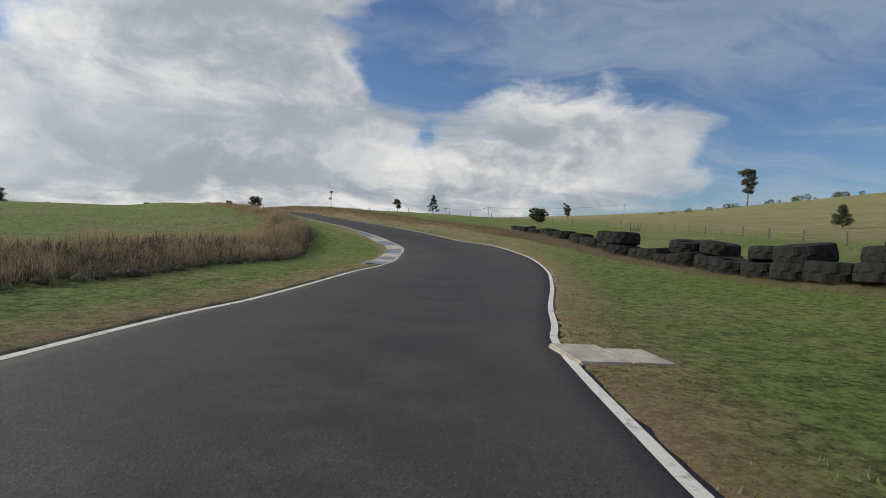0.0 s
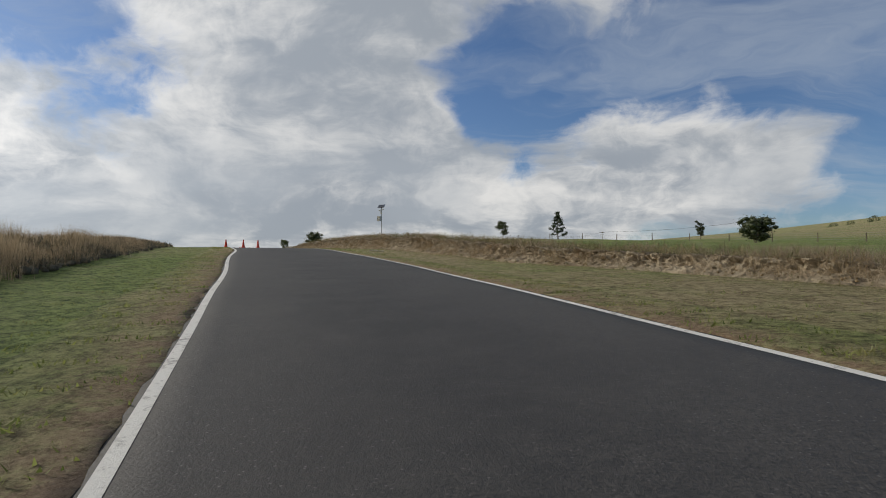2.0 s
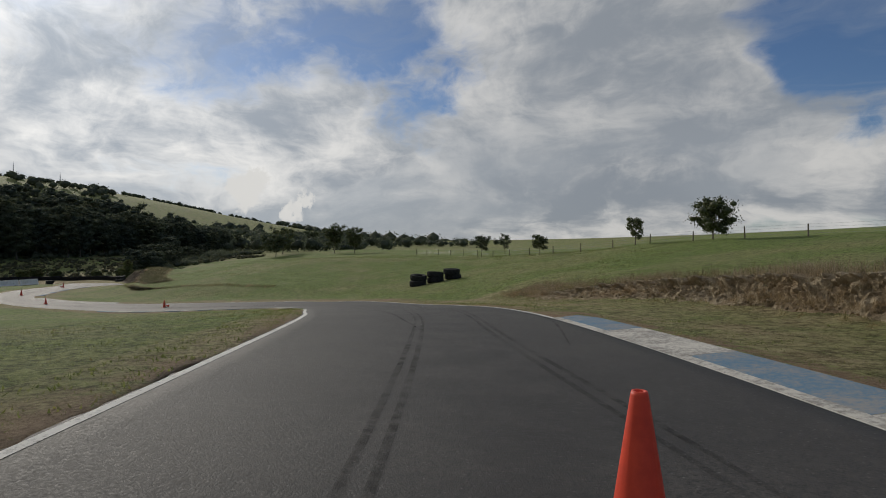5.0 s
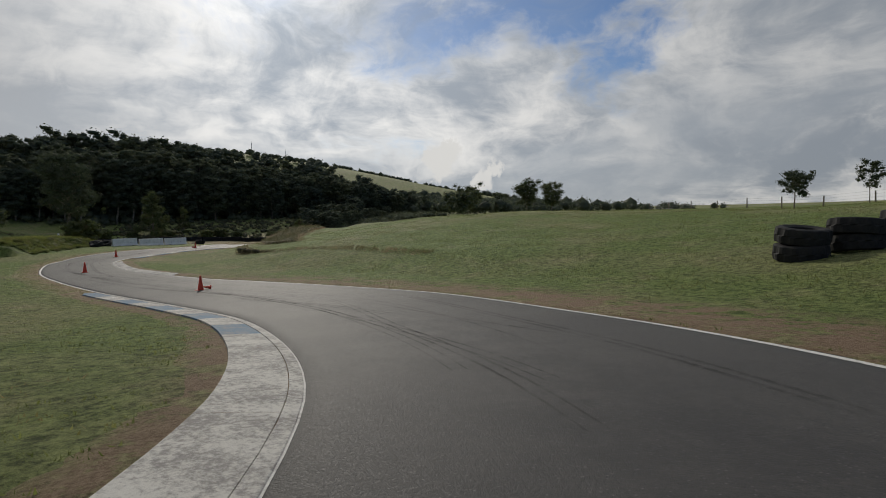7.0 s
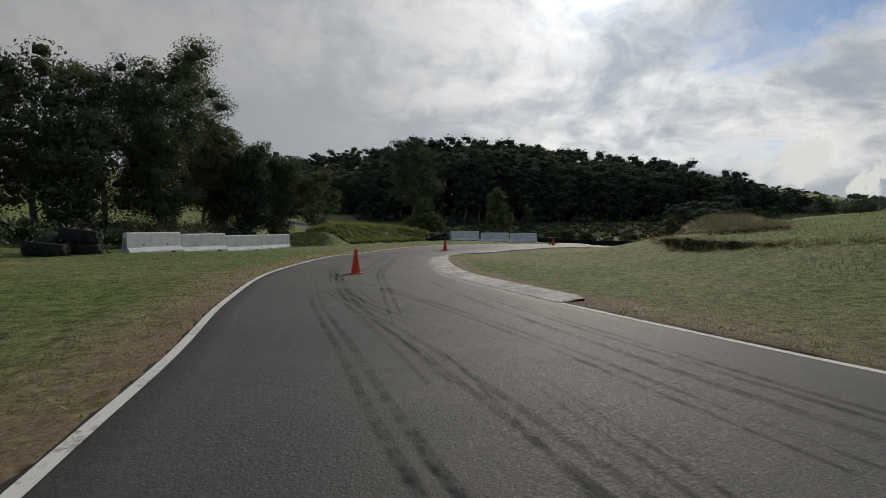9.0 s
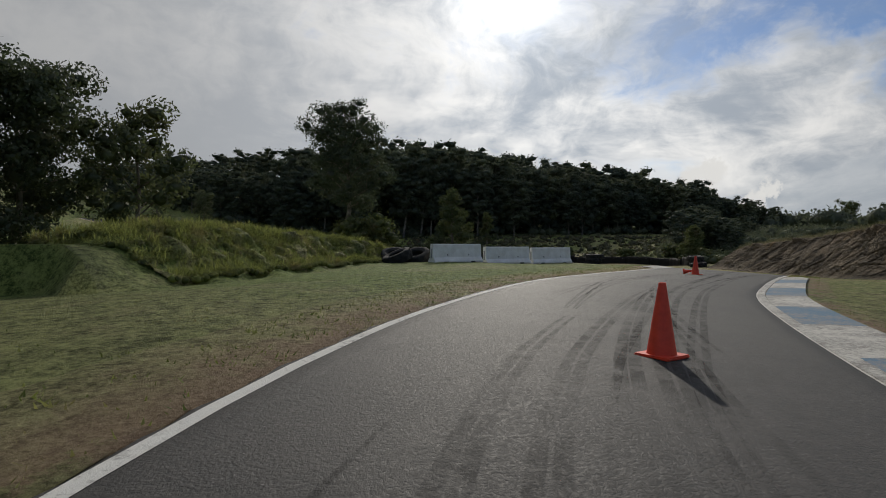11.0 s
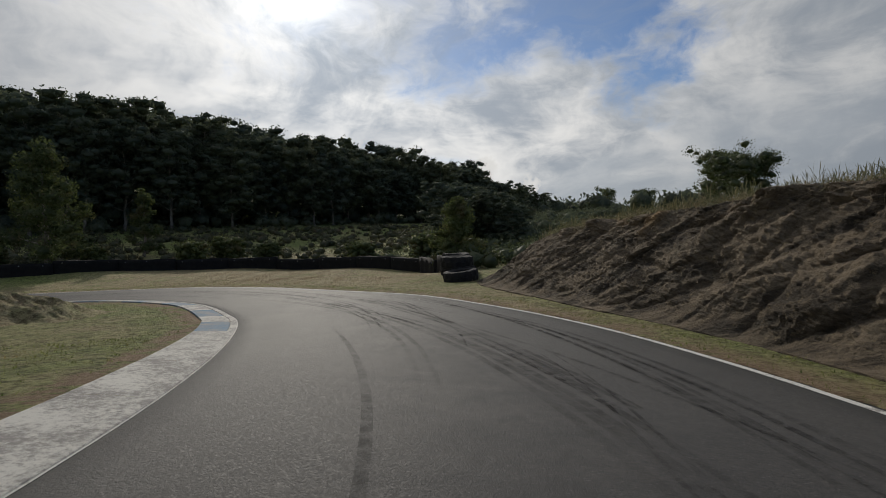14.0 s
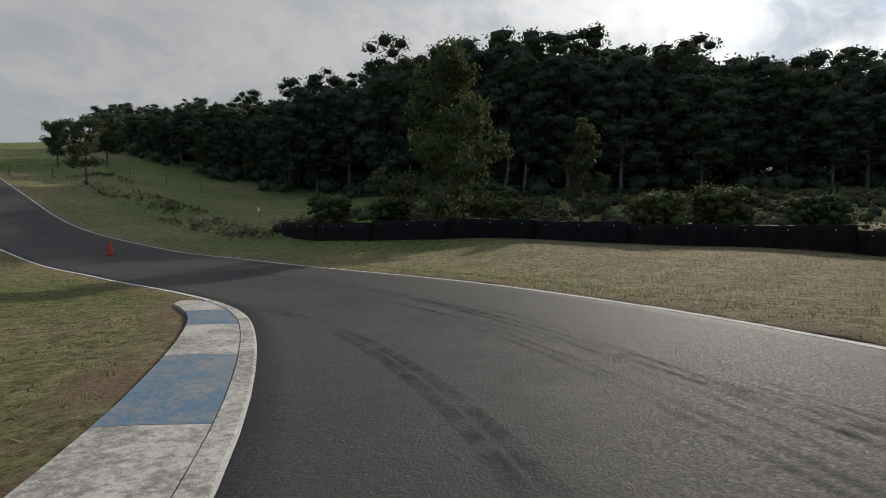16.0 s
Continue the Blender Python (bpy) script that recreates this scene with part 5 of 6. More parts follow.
def make_tree(label, seed, height, spread, clear, leaves, leaf, mat=None, shape="round", trunk=0.02, lean=0.0, category="tree", stems=1, clump=0.16, core=0.5, limbs=0, flat=0.75):
    """A tree at the origin: trunk with limbs, and a crown of leaf clumps at the limbs' ends."""
    r, rng = random.Random(seed), np.random.default_rng(seed)
    verts, faces, ends, sizes = [], [], [], []
    for s in range(stems):
        a0 = r.uniform(0, 6.28)
        out = 0 if stems == 1 else 0.25 * spread
        pts, n = [], 9
        wob = Vector((r.uniform(-1, 1), r.uniform(-1, 1), 0)) * 0.035 * height
        for i in range(n):
            t = i / (n - 1)
            pts.append(Vector((math.cos(a0) * out * t + lean * height * t * t, math.sin(a0) * out * t, height * 0.9 * t)) + wob * math.sin(t * 3.1) + Vector((r.uniform(-1, 1), r.uniform(-1, 1), 0)) * 0.008 * height * (t > 0))
        rad = [height * trunk * (1.25 if i == 0 else 1.0) * (1 - 0.85 * i / (n - 1)) for i in range(n)]
        tube(pts, rad, 7, verts, faces)
        limbs = limbs or (13 if shape != "cone" else 18)
        for k in range(limbs):
            t = clear + (0.97 - clear) * ((k + r.random()) / limbs)
            i = t * (n - 1)
            j = min(n - 2, int(i))
            p0 = pts[j].lerp(pts[j + 1], i - j)
            u = (t - clear) / (1 - clear)
            reach = spread * (1.15 * (1 - u) ** 0.85 + 0.10 if shape == "cone" else (0.55 + 0.45 * math.sin(math.pi * min(1, u * 0.9 + 0.1)) if shape == "round" else 0.35 + 0.65 * u * (1.25 - 0.55 * u)))
            ang = k * 2.4 + r.uniform(-0.5, 0.5)
            up = r.uniform(0.25, 0.85) if shape != "cone" else r.uniform(0.0, 0.4)
            d = Vector((math.cos(ang), math.sin(ang), up)).normalized()
            ln = reach * r.uniform(0.7, 1.1)
            p1 = p0 + d * ln * 0.5 + Vector((0, 0, 0.05 * ln))
            p2 = p0 + d * ln + Vector((0, 0, r.uniform(-0.05, 0.2) * ln))
            rr = height * trunk * 0.38 * (1 - 0.6 * t)
            tube([p0, p1, p2], [rr, rr * 0.6, rr * 0.2], 5, verts, faces)
            ends += [p2, p0.lerp(p2, 0.62)]
            sizes += [spread * clump * 2.0 * r.uniform(0.7, 1.25), spread * clump * 2.1 * r.uniform(0.7, 1.1)]
            for _ in range(2):
                q = p1 + Vector((r.uniform(-1, 1), r.uniform(-1, 1), r.uniform(-0.2, 0.9))) * ln * 0.5
                tube([p1, p1.lerp(q, 0.6), q], [rr * 0.5, rr * 0.3, rr * 0.12], 4, verts, faces)
                ends.append(q)
                sizes.append(spread * clump * 1.7 * r.uniform(0.6, 1.2))
        ends.append(pts[-1])
        sizes.append(spread * clump * 1.8)
    root = new(category.replace(" ", "_") if category != "tree" else "tree")
    t = mesh_object("trunk", verts, faces, MAT_BARK, True)
    t.parent = root
    crown = new("crown", leaf_mesh("crown", np.array([tuple(e) for e in ends]), np.array(sizes), leaves, leaf, mat or MAT_LEAF, rng, core=core, flat=flat))
    crown.parent = root
    return tagged(root, label, category)


def ground_at(x, y):
    return float(land([x], [y])[0])


def stand(ob, x, y, turn=0, sink=0.1):
    ob.matrix_world = pose(x, y, ground_at(x, y) - sink, 0, 0, turn)
    return ob


# single trees on the open ground
GUM = "dark green eucalypt tree with a bare pale trunk"
stand(make_tree("small round green paddock tree on the crest", 21, 3.1, 1.15, 0.3, 3400, 0.14, shape="round"), -11, 132)
stand(make_tree("slender young conifer shaped paddock tree", 22, 4.8, 1.05, 0.12, 3600, 0.15, shape="cone"), -2.3, 130.6)
stand(make_tree("low spreading dark green paddock bush", 23, 2.9, 1.7, 0.1, 3000, 0.16, stems=3, category="bush", clump=0.2), 19.4, 112)
stand(make_tree("tall open crowned gum tree on the slope", 24, 17, 3.6, 0.45, 2600, 0.6, shape="top"), 96.5, 428)
stand(make_tree("tall gum tree with a sparse crown on the hillside", 25, 22, 6.0, 0.35, 3600, 0.75, shape="top"), 173, 313)
stand(make_tree("dense dark conifer standing in the paddock", 26, 6.0, 2.3, 0.05, 4200, 0.28, shape="cone"), 93.8, 128.6)
stand(make_tree("small round green tree near the fence", 27, 3.0, 1.1, 0.25, 2600, 0.15), -60.7, 156)
stand(make_tree("dense rounded dark green bush by the fence", 28, 3.5, 1.9, 0.12, 4200, 0.17, category="bush", stems=2, clump=0.2), -52.2, 152.4)
stand(make_tree("small round leafy tree by the fence", 29, 2.4, 1.2, 0.3, 2400, 0.15), -73.8, 158.8)
stand(make_tree("thin young sapling with an airy crown", 30, 3.4, 1.1, 0.35, 900, 0.15, trunk=0.012), -84.9, 167.8)
stand(make_tree("small round leafy tree leaning on the grassy crest", 31, 3.4, 1.6, 0.35, 2600, 0.16, lean=0.1), -93, 173)
stand(make_tree(GUM + " in a clump", 32, 8.2, 5.2, 0.32, 9000, 0.26, shape="top", clump=0.12, limbs=20), -183.3, 214.4)
stand(make_tree(GUM + " in a clump", 33, 7.4, 4.6, 0.32, 8000, 0.26, shape="top", clump=0.12, limbs=18), -176, 216.6)
stand(make_tree("broad dark eucalypt with a domed crown", 34, 8.0, 6.0, 0.3, 8000, 0.28, shape="top", clump=0.13, limbs=18), -211, 213)
stand(make_tree("broad dark eucalypt with a domed crown", 35, 6.6, 5.5, 0.2, 7000, 0.28, clump=0.14, limbs=18), -200, 203)
stand(make_tree("dark open crowned eucalypt beyond the hill", 36, 11, 5.0, 0.3, 4200, 0.45, shape="top"), -313, 285)
stand(make_tree("dark open crowned eucalypt beyond the hill", 37, 10, 5.0, 0.3, 4200, 0.45, shape="top"), -300, 292)
# clump behind the first row of barriers
for k, (x, y, h, s) in enumerate(((-135.8, 95.6, 15.0, 4.8), (-130.0, 98, 11, 4.2), (-127, 91.5, 12.0, 4.6), (-122, 88, 12.0, 4.6), (-133, 92, 12.0, 4.6), (-140.5, 97.5, 9.4, 3.8), (-146, 93, 11, 4.2),
                                  (-138, 101, 7.5, 3.0), (-142.8, 101.2, 7.6, 3.0), (-117, 84, 11.0, 4.6), (-131, 85, 11, 4.6), (-124, 96, 8.0, 3.6), (-118, 92, 8.0, 3.8), (-112, 88, 9.0, 4.0))):
    stand(make_tree(GUM + " behind the barriers", 50 + k, h, s, 0.14 if k % 3 else 0.24, 24000 if k in (0, 1, 4, 5, 7, 8) else 8000, 0.18 if k in (0, 1, 4, 5, 7, 8) else 0.24, shape="top" if k % 2 else "round", lean=0.05 * (k % 3 - 1), clump=0.15, core=0.4, limbs=20), x, y, k * 50)
stand(make_tree("small bushy eucalypt beside the grass bank", 61, 6.4, 2.2, 0.12, 5200, 0.2), -144.6, 104.6)
stand(make_tree("tall shaggy eucalypt above the grass bank", 62, 15.0, 4.4, 0.36, 24000, 0.21, shape="round", clump=0.13, core=0.42, limbs=26), -172.6, 110.4)
stand(make_tree("leafy green bush at the foot of a eucalypt", 63, 3.8, 2.5, 0.05, 5600, 0.22, MAT_LEAF_LIGHT, category="bush", stems=3, clump=0.2), -170.2, 112.6)
stand(make_tree("conical light green young eucalypt behind the barrier", 64, 12.2, 3.5, 0.08, 12000, 0.24, MAT_LEAF_LIGHT, "cone"), -212.0, 124.8)
stand(make_tree("slim light green young eucalypt behind the barrier", 65, 8.2, 1.6, 0.08, 4200, 0.24, MAT_LEAF_LIGHT, "cone"), -221, 132)
stand(make_tree("light green bushy eucalypt beside stacked tyres", 66, 5.3, 1.9, 0.08, 7000, 0.16, MAT_LEAF_LIGHT, "cone"), -186.2, 152.3)
stand(make_tree("lone leafy eucalypt on a grassy slope", 67, 7.4, 2.1, 0.25, 5200, 0.24), -224.7, 80.4)
for k, (x, y, h, s) in enumerate(((-226, 50, 6.5, 3.0), (-236, 62, 6.0, 2.4), (-216, 46, 7.0, 3.0), (-240, 66, 7.5, 3.0))):
    stand(make_tree(GUM + " on the hillside", 70 + k, h, s, 0.25, 3600, 0.3, shape="top"), x, y)
# bushes
shrub = make_tree("dark brown twiggy shrub hanging over the rock cutting", 80, 0.62, 0.75, 0.02, 15000, 0.06, MAT_SCRUB, category="bush", stems=4, clump=0.2, core=0.3)
stand(shrub, -148.6, 141.9, 0, 0.35)
copy_thing(shrub, pose(-150.6, 142.9, ground_at(-150.6, 142.9) - 0.35, 0, 0, 90))
bush = make_tree("grey green scrubby bush behind the barrier", 81, 2.0, 1.5, 0.03, 2600, 0.16, MAT_LEAF_LIGHT, category="bush", stems=4, clump=0.22)
stand(bush, -210.5, 136.5)
rs = random.Random(8)
for x, y, s in ((-213, 140, 1.1), (-211.5, 128.5, 0.8), (-213, 120.5, 0.9), (-209, 143, 0.9), (-202, 150.5, 0.9), (-215, 115, 1.0), (-193, 153.5, 1.1), (-187.5, 153.8, 0.9), (-185, 150.6, 0.6), (-219, 126, 1.2)):
    o = copy_thing(bush, pose(x, y, ground_at(x, y) - 0.1, 0, 0, rs.uniform(0, 360)))
    o.scale = (s, s, s)

# ---- the forest ----
kinds = [make_tree("tall dark forest eucalypt with a domed crown", 100 + k, 1.0 * h, s, c, leaves, leaf, MAT_LEAF_WOOD, sh, 0.014, clump=cl, core=0.66, limbs=limbs, flat=0.62)
         for k, (h, s, c, sh, leaves, leaf, cl, limbs) in enumerate(((19, 5.4, 0.40, "top", 4600, 0.40, 0.135, 24), (17, 5.0, 0.30, "top", 4600, 0.40, 0.135, 24), (20, 5.8, 0.44, "top", 4600, 0.42, 0.13, 24),
                                                                     (14, 4.6, 0.12, "round", 4600, 0.38, 0.14, 24), (16, 5.2, 0.16, "round", 4600, 0.40, 0.14, 24),
                                                                     (19, 5.4, 0.30, "round", 1600, 0.62, 0.19, 15), (18, 5.4, 0.22, "round", 1600, 0.62, 0.19, 15)))]
TALL = (18.6, 16.6, 19.6, 13.8, 15.8, 18.6, 17.6)
for k in kinds:
    tagged(k, group="forest behind the hairpin")
rs = random.Random(77)
edge = catmull([(-262, 40), (-254, 62), (-250, 84), (-247, 105), (-250, 128), (-257, 150), (-264, 174), (-270, 198), (-281, 219), (-289, 236), (-294, 247)], 0.2)
run = np.concatenate([[0], np.cumsum(np.linalg.norm(np.diff(edge, axis=0), axis=1))])
fresh = list(range(len(kinds)))
spots = []
for row, (back, gap) in enumerate(((0, 5.0), (6, 5.6), (13, 6.6), (22, 8.0), (34, 9.0), (50, 10.0))):
    for u in np.arange(rs.uniform(0, 3), run[-1], gap):
        x = np.interp(u, run, edge[:, 0]) - back + rs.uniform(-2, 2)
        y = np.interp(u, run, edge[:, 1]) + rs.uniform(-2, 2) + back * 0.1
        spots.append((x, y, u / run[-1], row))
zs = land([s[0] for s in spots], [s[1] for s in spots])
for (x, y, u, row), z in zip(spots, zs):
    k = rs.choice((3, 4, 1)) if row == 0 else rs.choice((0, 1, 2, 2, 4)) if row < 4 else rs.choice((5, 6))
    crest = np.interp(y, [40, 60, 80, 100, 113, 126, 141, 160, 177, 202, 219, 236, 247], [20.5, 19, 17.5, 20.5, 23.5, 22.5, 20.6, 19.4, 19, 18.2, 15.6, 13.4, 10.5])
    back = (0, 6, 13, 22, 34, 50)[row]
    size = min(1.35, max(0.42, (crest * rs.uniform(0.86, 1.02) + 0.10 * back - z) / TALL[k])) * (0.84 if row == 0 else 1.0)
    m = pose(x, y, z - 0.3, 0, 0, rs.uniform(0, 360))
    if k in fresh:
        fresh.remove(k)
        o = kinds[k]
        o.matrix_world = m
    else:
        o = copy_thing(kinds[k], m)
    o.scale = (size * rs.uniform(0.95, 1.2), size * rs.uniform(0.95, 1.2), size)
for _ in range(120):
    x, y = rs.uniform(-258, -196), rs.uniform(158, 212)
    if (y - 150) > (-190 - x) * 0.62 and (y - 136) < 0.74 * (-156 - x):
        k = rs.choice((3, 4))
        dist = math.hypot(x + 156, y - 136)
        z = ground_at(x, y)
        lean = (y - 136) / (-156 - x)
        size = (0.2 + dist * np.interp(lean, [0.3, 0.5, 0.62, 0.72, 0.8], [0.12, 0.105, 0.085, 0.06, 0.03]) * rs.uniform(0.75, 1.0) - z) / TALL[k]
        o = copy_thing(kinds[k], pose(x, y, z - 0.3, 0, 0, rs.uniform(0, 360)))
        o.scale = (size * 1.25, size * 1.25, size)
for back, gap in ((40, 7.5), (66, 7.5)):
    for y in np.arange(46, 218, gap):
        x = -262 - back + rs.uniform(-4, 4)
        y = y + rs.uniform(-2, 2)
        z = ground_at(x, y)
        top = np.interp(y, [40, 75, 113, 153, 192, 215], [33, 34.5, 39.5, 35.5, 30.5, 24]) * (0.97 if back > 50 else 0.86)
        k = rs.choice((5, 6))
        size = max(0.5, (top * rs.uniform(0.92, 1.02) - z) / TALL[k])
        o = copy_thing(kinds[k], pose(x, y, z - 0.3, 0, 0, rs.uniform(0, 360)))
        o.scale = (max(0.8, size) * 1.15, max(0.8, size) * 1.15, size)
for k in fresh:
    kinds[k].matrix_world = pose(-300 - 6 * k, 120, ground_at(-300 - 6 * k, 120))

# dark undergrowth below the forest edge, and woods on the far slopes
rng = np.random.default_rng(9)


def off_track(x, y, least):
    i, s = near_track(x, y)
    return np.abs(s) > TRACK[i, 3] + least


def leaf_stuff(name, x, y, rise, size, count, leaf, mat, label, category, core=0.0):
    c = np.column_stack([x, y, land(x, y) + rise])
    ob = new(name, leaf_mesh(name, c, np.asarray(size, float), count, leaf, mat, rng, flat=0.8, core=core))
    return tagged(ob, label, category, kind="stuff")


u = rng.uniform(0, run[-1], 900)
b = rng.uniform(0, 26, 900)
sz = rng.uniform(1.6, 3.2, 900)
leaf_stuff("forest_understorey", np.interp(u, run, edge[:, 0]) - b, np.interp(u, run, edge[:, 1]), rng.uniform(0.8, 9.0, 900) * np.interp(u / run[-1], [0, 0.3, 0.8, 1], [0.6, 1, 1, 0.4]), sz, 52000, 0.6, MAT_LEAF_WOOD, "dense dark saplings filling the forest edge", "undergrowth", 0.7)
fx2 = rng.uniform(-150, -108, 160)
fy2 = rng.uniform(80, 102.5, 160)
sz = rng.uniform(0.5, 1.5, 160)
leaf_stuff("thicket", fx2, fy2, sz * 0.5, sz, 24000, 0.2, MAT_LEAF, "dark thicket under the eucalypts", "undergrowth", 0.6)
u = rng.uniform(0, run[-1], 420)
b = rng.uniform(-5, 10, 420)
sz = rng.uniform(0.7, 2.0, 420)
leaf_stuff("undergrowth", np.interp(u, run, edge[:, 0]) - b, np.interp(u, run, edge[:, 1]), sz * 0.6, sz, 26000, 0.42, MAT_LEAF_WOOD, "dark scrub and bracken under the forest edge", "undergrowth", 0.7)
fx2 = np.concatenate([rng.uniform(-2000, -700, 2300), rng.uniform(-1830, -1690, 500)])
fy2 = rng.uniform(-250, 1500, 2800)
keep = (np.sin(fx2 * 0.011) + np.sin(fy2 * 0.017 + 1) + rng.normal(0, 0.5, 2800)) > -1.2
keep &= ~((fx2 > -1650) & (fx2 < -1320) & (np.sin(fy2 * 0.009) > -0.55))
sz = np.where(fx2 < -1650, rng.uniform(6, 10, 2800), rng.uniform(8, 16, 2800))[keep]
leaf_stuff("far_woods", fx2[keep], fy2[keep], sz * 0.5, sz, 60000, 3.6, MAT_LEAF_WOOD, "wooded far hillside, hazy with distance", "woods", 0.85)
fx2 = rng.uniform(-252, -210, 1700)
fy2 = rng.uniform(70, 205, 1700)
keep = off_track(fx2, fy2, 9) & (fy2 > 110)
sz = rng.uniform(0.4, 1.2, keep.sum())
leaf_stuff("bracken", fx2[keep], fy2[keep], sz * 0.25, sz, 60000, 0.22, MAT_BRACKEN, "dark bracken and scrub between barrier and forest", "undergrowth", 0.6)
fx2 = np.concatenate([rng.uniform(-560, -300, 260), rng.uniform(-330, -230, 60)])
fy2 = np.concatenate([rng.uniform(210, 520, 260), rng.uniform(225, 300, 60)])
sz = rng.uniform(2.5, 5.0, 320)
leaf_stuff("distant_trees", fx2, fy2, sz * 0.8, sz, 26000, 1.3, MAT_LEAF_WOOD, "scattered dark trees on distant paddocks", "woods", 0.75)
fx2 = np.concatenate([150 + rng.uniform(-30, 60, 26), rng.uniform(186, 260, 16)])
fy2 = 326 - (fx2 - 152) * 1.05 + rng.uniform(-6, 10, 42) + 10
sz = rng.uniform(0.8, 2.6, 42)
leaf_stuff("ridge_scrub", fx2, fy2, sz * 0.6, sz, 7000, 0.55, MAT_LEAF, "low dark scrub along the hill crest", "scrub")


fx2 = rng.uniform(-262, -192, 700)
fy2 = rng.uniform(150, 222, 700)
keep = (fy2 - 150 > (-190 - fx2) * 0.55) & (fy2 - 158 < (-190 - fx2) * 1.3)
sz = rng.uniform(0.8, 2.2, keep.sum())
leaf_stuff("scrub", fx2[keep], fy2[keep], sz * 0.4, sz, 30000, 0.34, MAT_LEAF_WOOD, "dark scrub and saplings spreading from the forest", "scrub", 0.6)


fx2 = rng.uniform(-202, -178, 130)
fy2 = rng.uniform(151, 168, 130)
sz = rng.uniform(0.6, 1.5, 130)
leaf_stuff("barrier_scrub", fx2, fy2, sz * 0.4, sz, 16000, 0.2, MAT_LEAF, "dark bushy scrub behind the rubber barrier", "scrub", 0.6)


# ---- grasses ----
def bank_top(b, x, y):
    """Height of a cutting's own surface near its lip."""
    s, i, past = line_distance(b["line"], x, y)
    toe = track_z(*near_track(b["line"][:, 0], b["line"][:, 1]))
    return np.maximum(land(x, y), np.where(past < 1.5, toe[i] + b["line"][i, 2] * smooth(0, b["face"], s * b["side"]), -50))


def blades(name, x, y, h, w, mat, label, lean=0.35, category="grass", on=None):
    """Upright stalks, each a thin tapering blade."""
    n = len(x)
    top = land(x, y) if on is None else bank_top(on, x, y)
    ti, ts = near_track(x, y)
    z = np.where(np.abs(ts) < TRACK[ti, 3] + 1.2, track_z(ti, ts) + 0.005, top - 0.03)
    a = rng.uniform(0, 2 * math.pi, n)
    t = rng.uniform(0, 2 * math.pi, n)
    l = np.abs(rng.normal(0, lean, n)) * h
    base = np.column_stack([x, y, z])
    side = np.column_stack([np.cos(a), np.sin(a), np.zeros(n)]) * (w / 2)[:, None]
    tip = np.column_stack([np.cos(t) * l, np.sin(t) * l, h])
    v = np.stack([base - side, base + side, base + tip], 1).reshape(-1, 3)
    f = np.arange(n * 3).reshape(-1, 3)
    ob = new(name, quads_mesh(name, v, f, mat))
    return tagged(ob, label, category, kind="stuff")


def tussocks(name, x, y, z, size, each, width, mat, label, category="grass", heart=0.38):
    """Dense domed tufts: a low heart with many thin blades arching out of it."""
    n, m = len(x), len(x) * each
    c = np.repeat(np.column_stack([x, y, z]), each, axis=0)
    sz = np.repeat(size, each) * rng.uniform(0.6, 1.25, m)
    az, el = rng.uniform(0, 2 * math.pi, m), np.arccos(rng.uniform(0.05, 1.0, m))
    d = np.column_stack([np.cos(az) * np.sin(el), np.sin(az) * np.sin(el), np.cos(el)])
    side = np.column_stack([-np.sin(az), np.cos(az), np.zeros(m)]) * (rng.uniform(0.6, 1.4, m) * width)[:, None]
    root = c + d * (0.35 * sz)[:, None]
    mid = c + d * (0.8 * sz)[:, None]
    tip = c + d * (1.15 * sz)[:, None] - np.column_stack([np.zeros(m), np.zeros(m), sz * 0.30 * np.sin(el)])
    v = np.stack([root - side, mid - side * 0.6, tip, mid + side * 0.8], 1).reshape(-1, 3)
    f = np.arange(m * 4).reshape(-1, 4)
    j = rng.uniform(0.75, 1.1, (n, len(BALL_V), 1))
    cv = np.column_stack([x, y, z - 0.12 * size])[:, None] + BALL_V[None] * j * np.array([1, 1, 0.9]) * (size * heart)[:, None, None]
    cf = (BALL_F[None] + (np.arange(n) * len(BALL_V))[:, None, None] + len(v)).reshape(-1, 3)
    ob = new(name, mixed_mesh(name, np.vstack([v, cv.reshape(-1, 3)]), f, cf, mat))
    return tagged(ob, label, category, kind="stuff")


def along(line, n, lo, hi, side, tufts=0.0):
    i = rng.integers(0, len(line) - 1, n)
    t = rng.uniform(0, 1, n)
    s = rng.uniform(lo, hi, n) * side
    p = line[i, :2] + (line[i + 1, :2] - line[i, :2]) * t[:, None]
    nn = normals(line)[i]
    x, y = p[:, 0] + nn[:, 0] * s, p[:, 1] + nn[:, 1] * s
    if tufts:
        g = tufts
        cx, cy = np.round(x / g) * g, np.round(y / g) * g
        jx, jy = np.sin(cx * 12.9 + cy * 78.2) * 0.4 * g, np.sin(cx * 39.3 + cy * 11.1) * 0.4 * g
        x, y = cx + jx + rng.normal(0, 0.3 * g, n), cy + jy + rng.normal(0, 0.3 * g, n)
    return x, y


x, y = along(BANK_S["line"], 200000, 0.35, 3.4, -1, 0.45)
k = off_track(x, y, 2.4)
x, y = x[k], y[k]
h = (0.52 + 0.22 * np.sin(x * 2.9 + 1.7 * np.sin(y * 1.3)) * np.sin(y * 2.3) + 0.4 * np.sin(x * 1.7) * np.sin(y * 0.9) ** 2 + rng.uniform(-0.15, 0.35, len(x))) * np.interp(y, [-8, 14, 30, 46, 60, 70, 84], [0.55, 0.62, 0.9, 0.85, 0.75, 0.5, 0.3])
blades("tall_grass", x, y, np.maximum(h, 0.2), rng.uniform(0.005, 0.011, len(x)), MAT_STRAW, "tall dry straw coloured grass on a bank", 0.30)
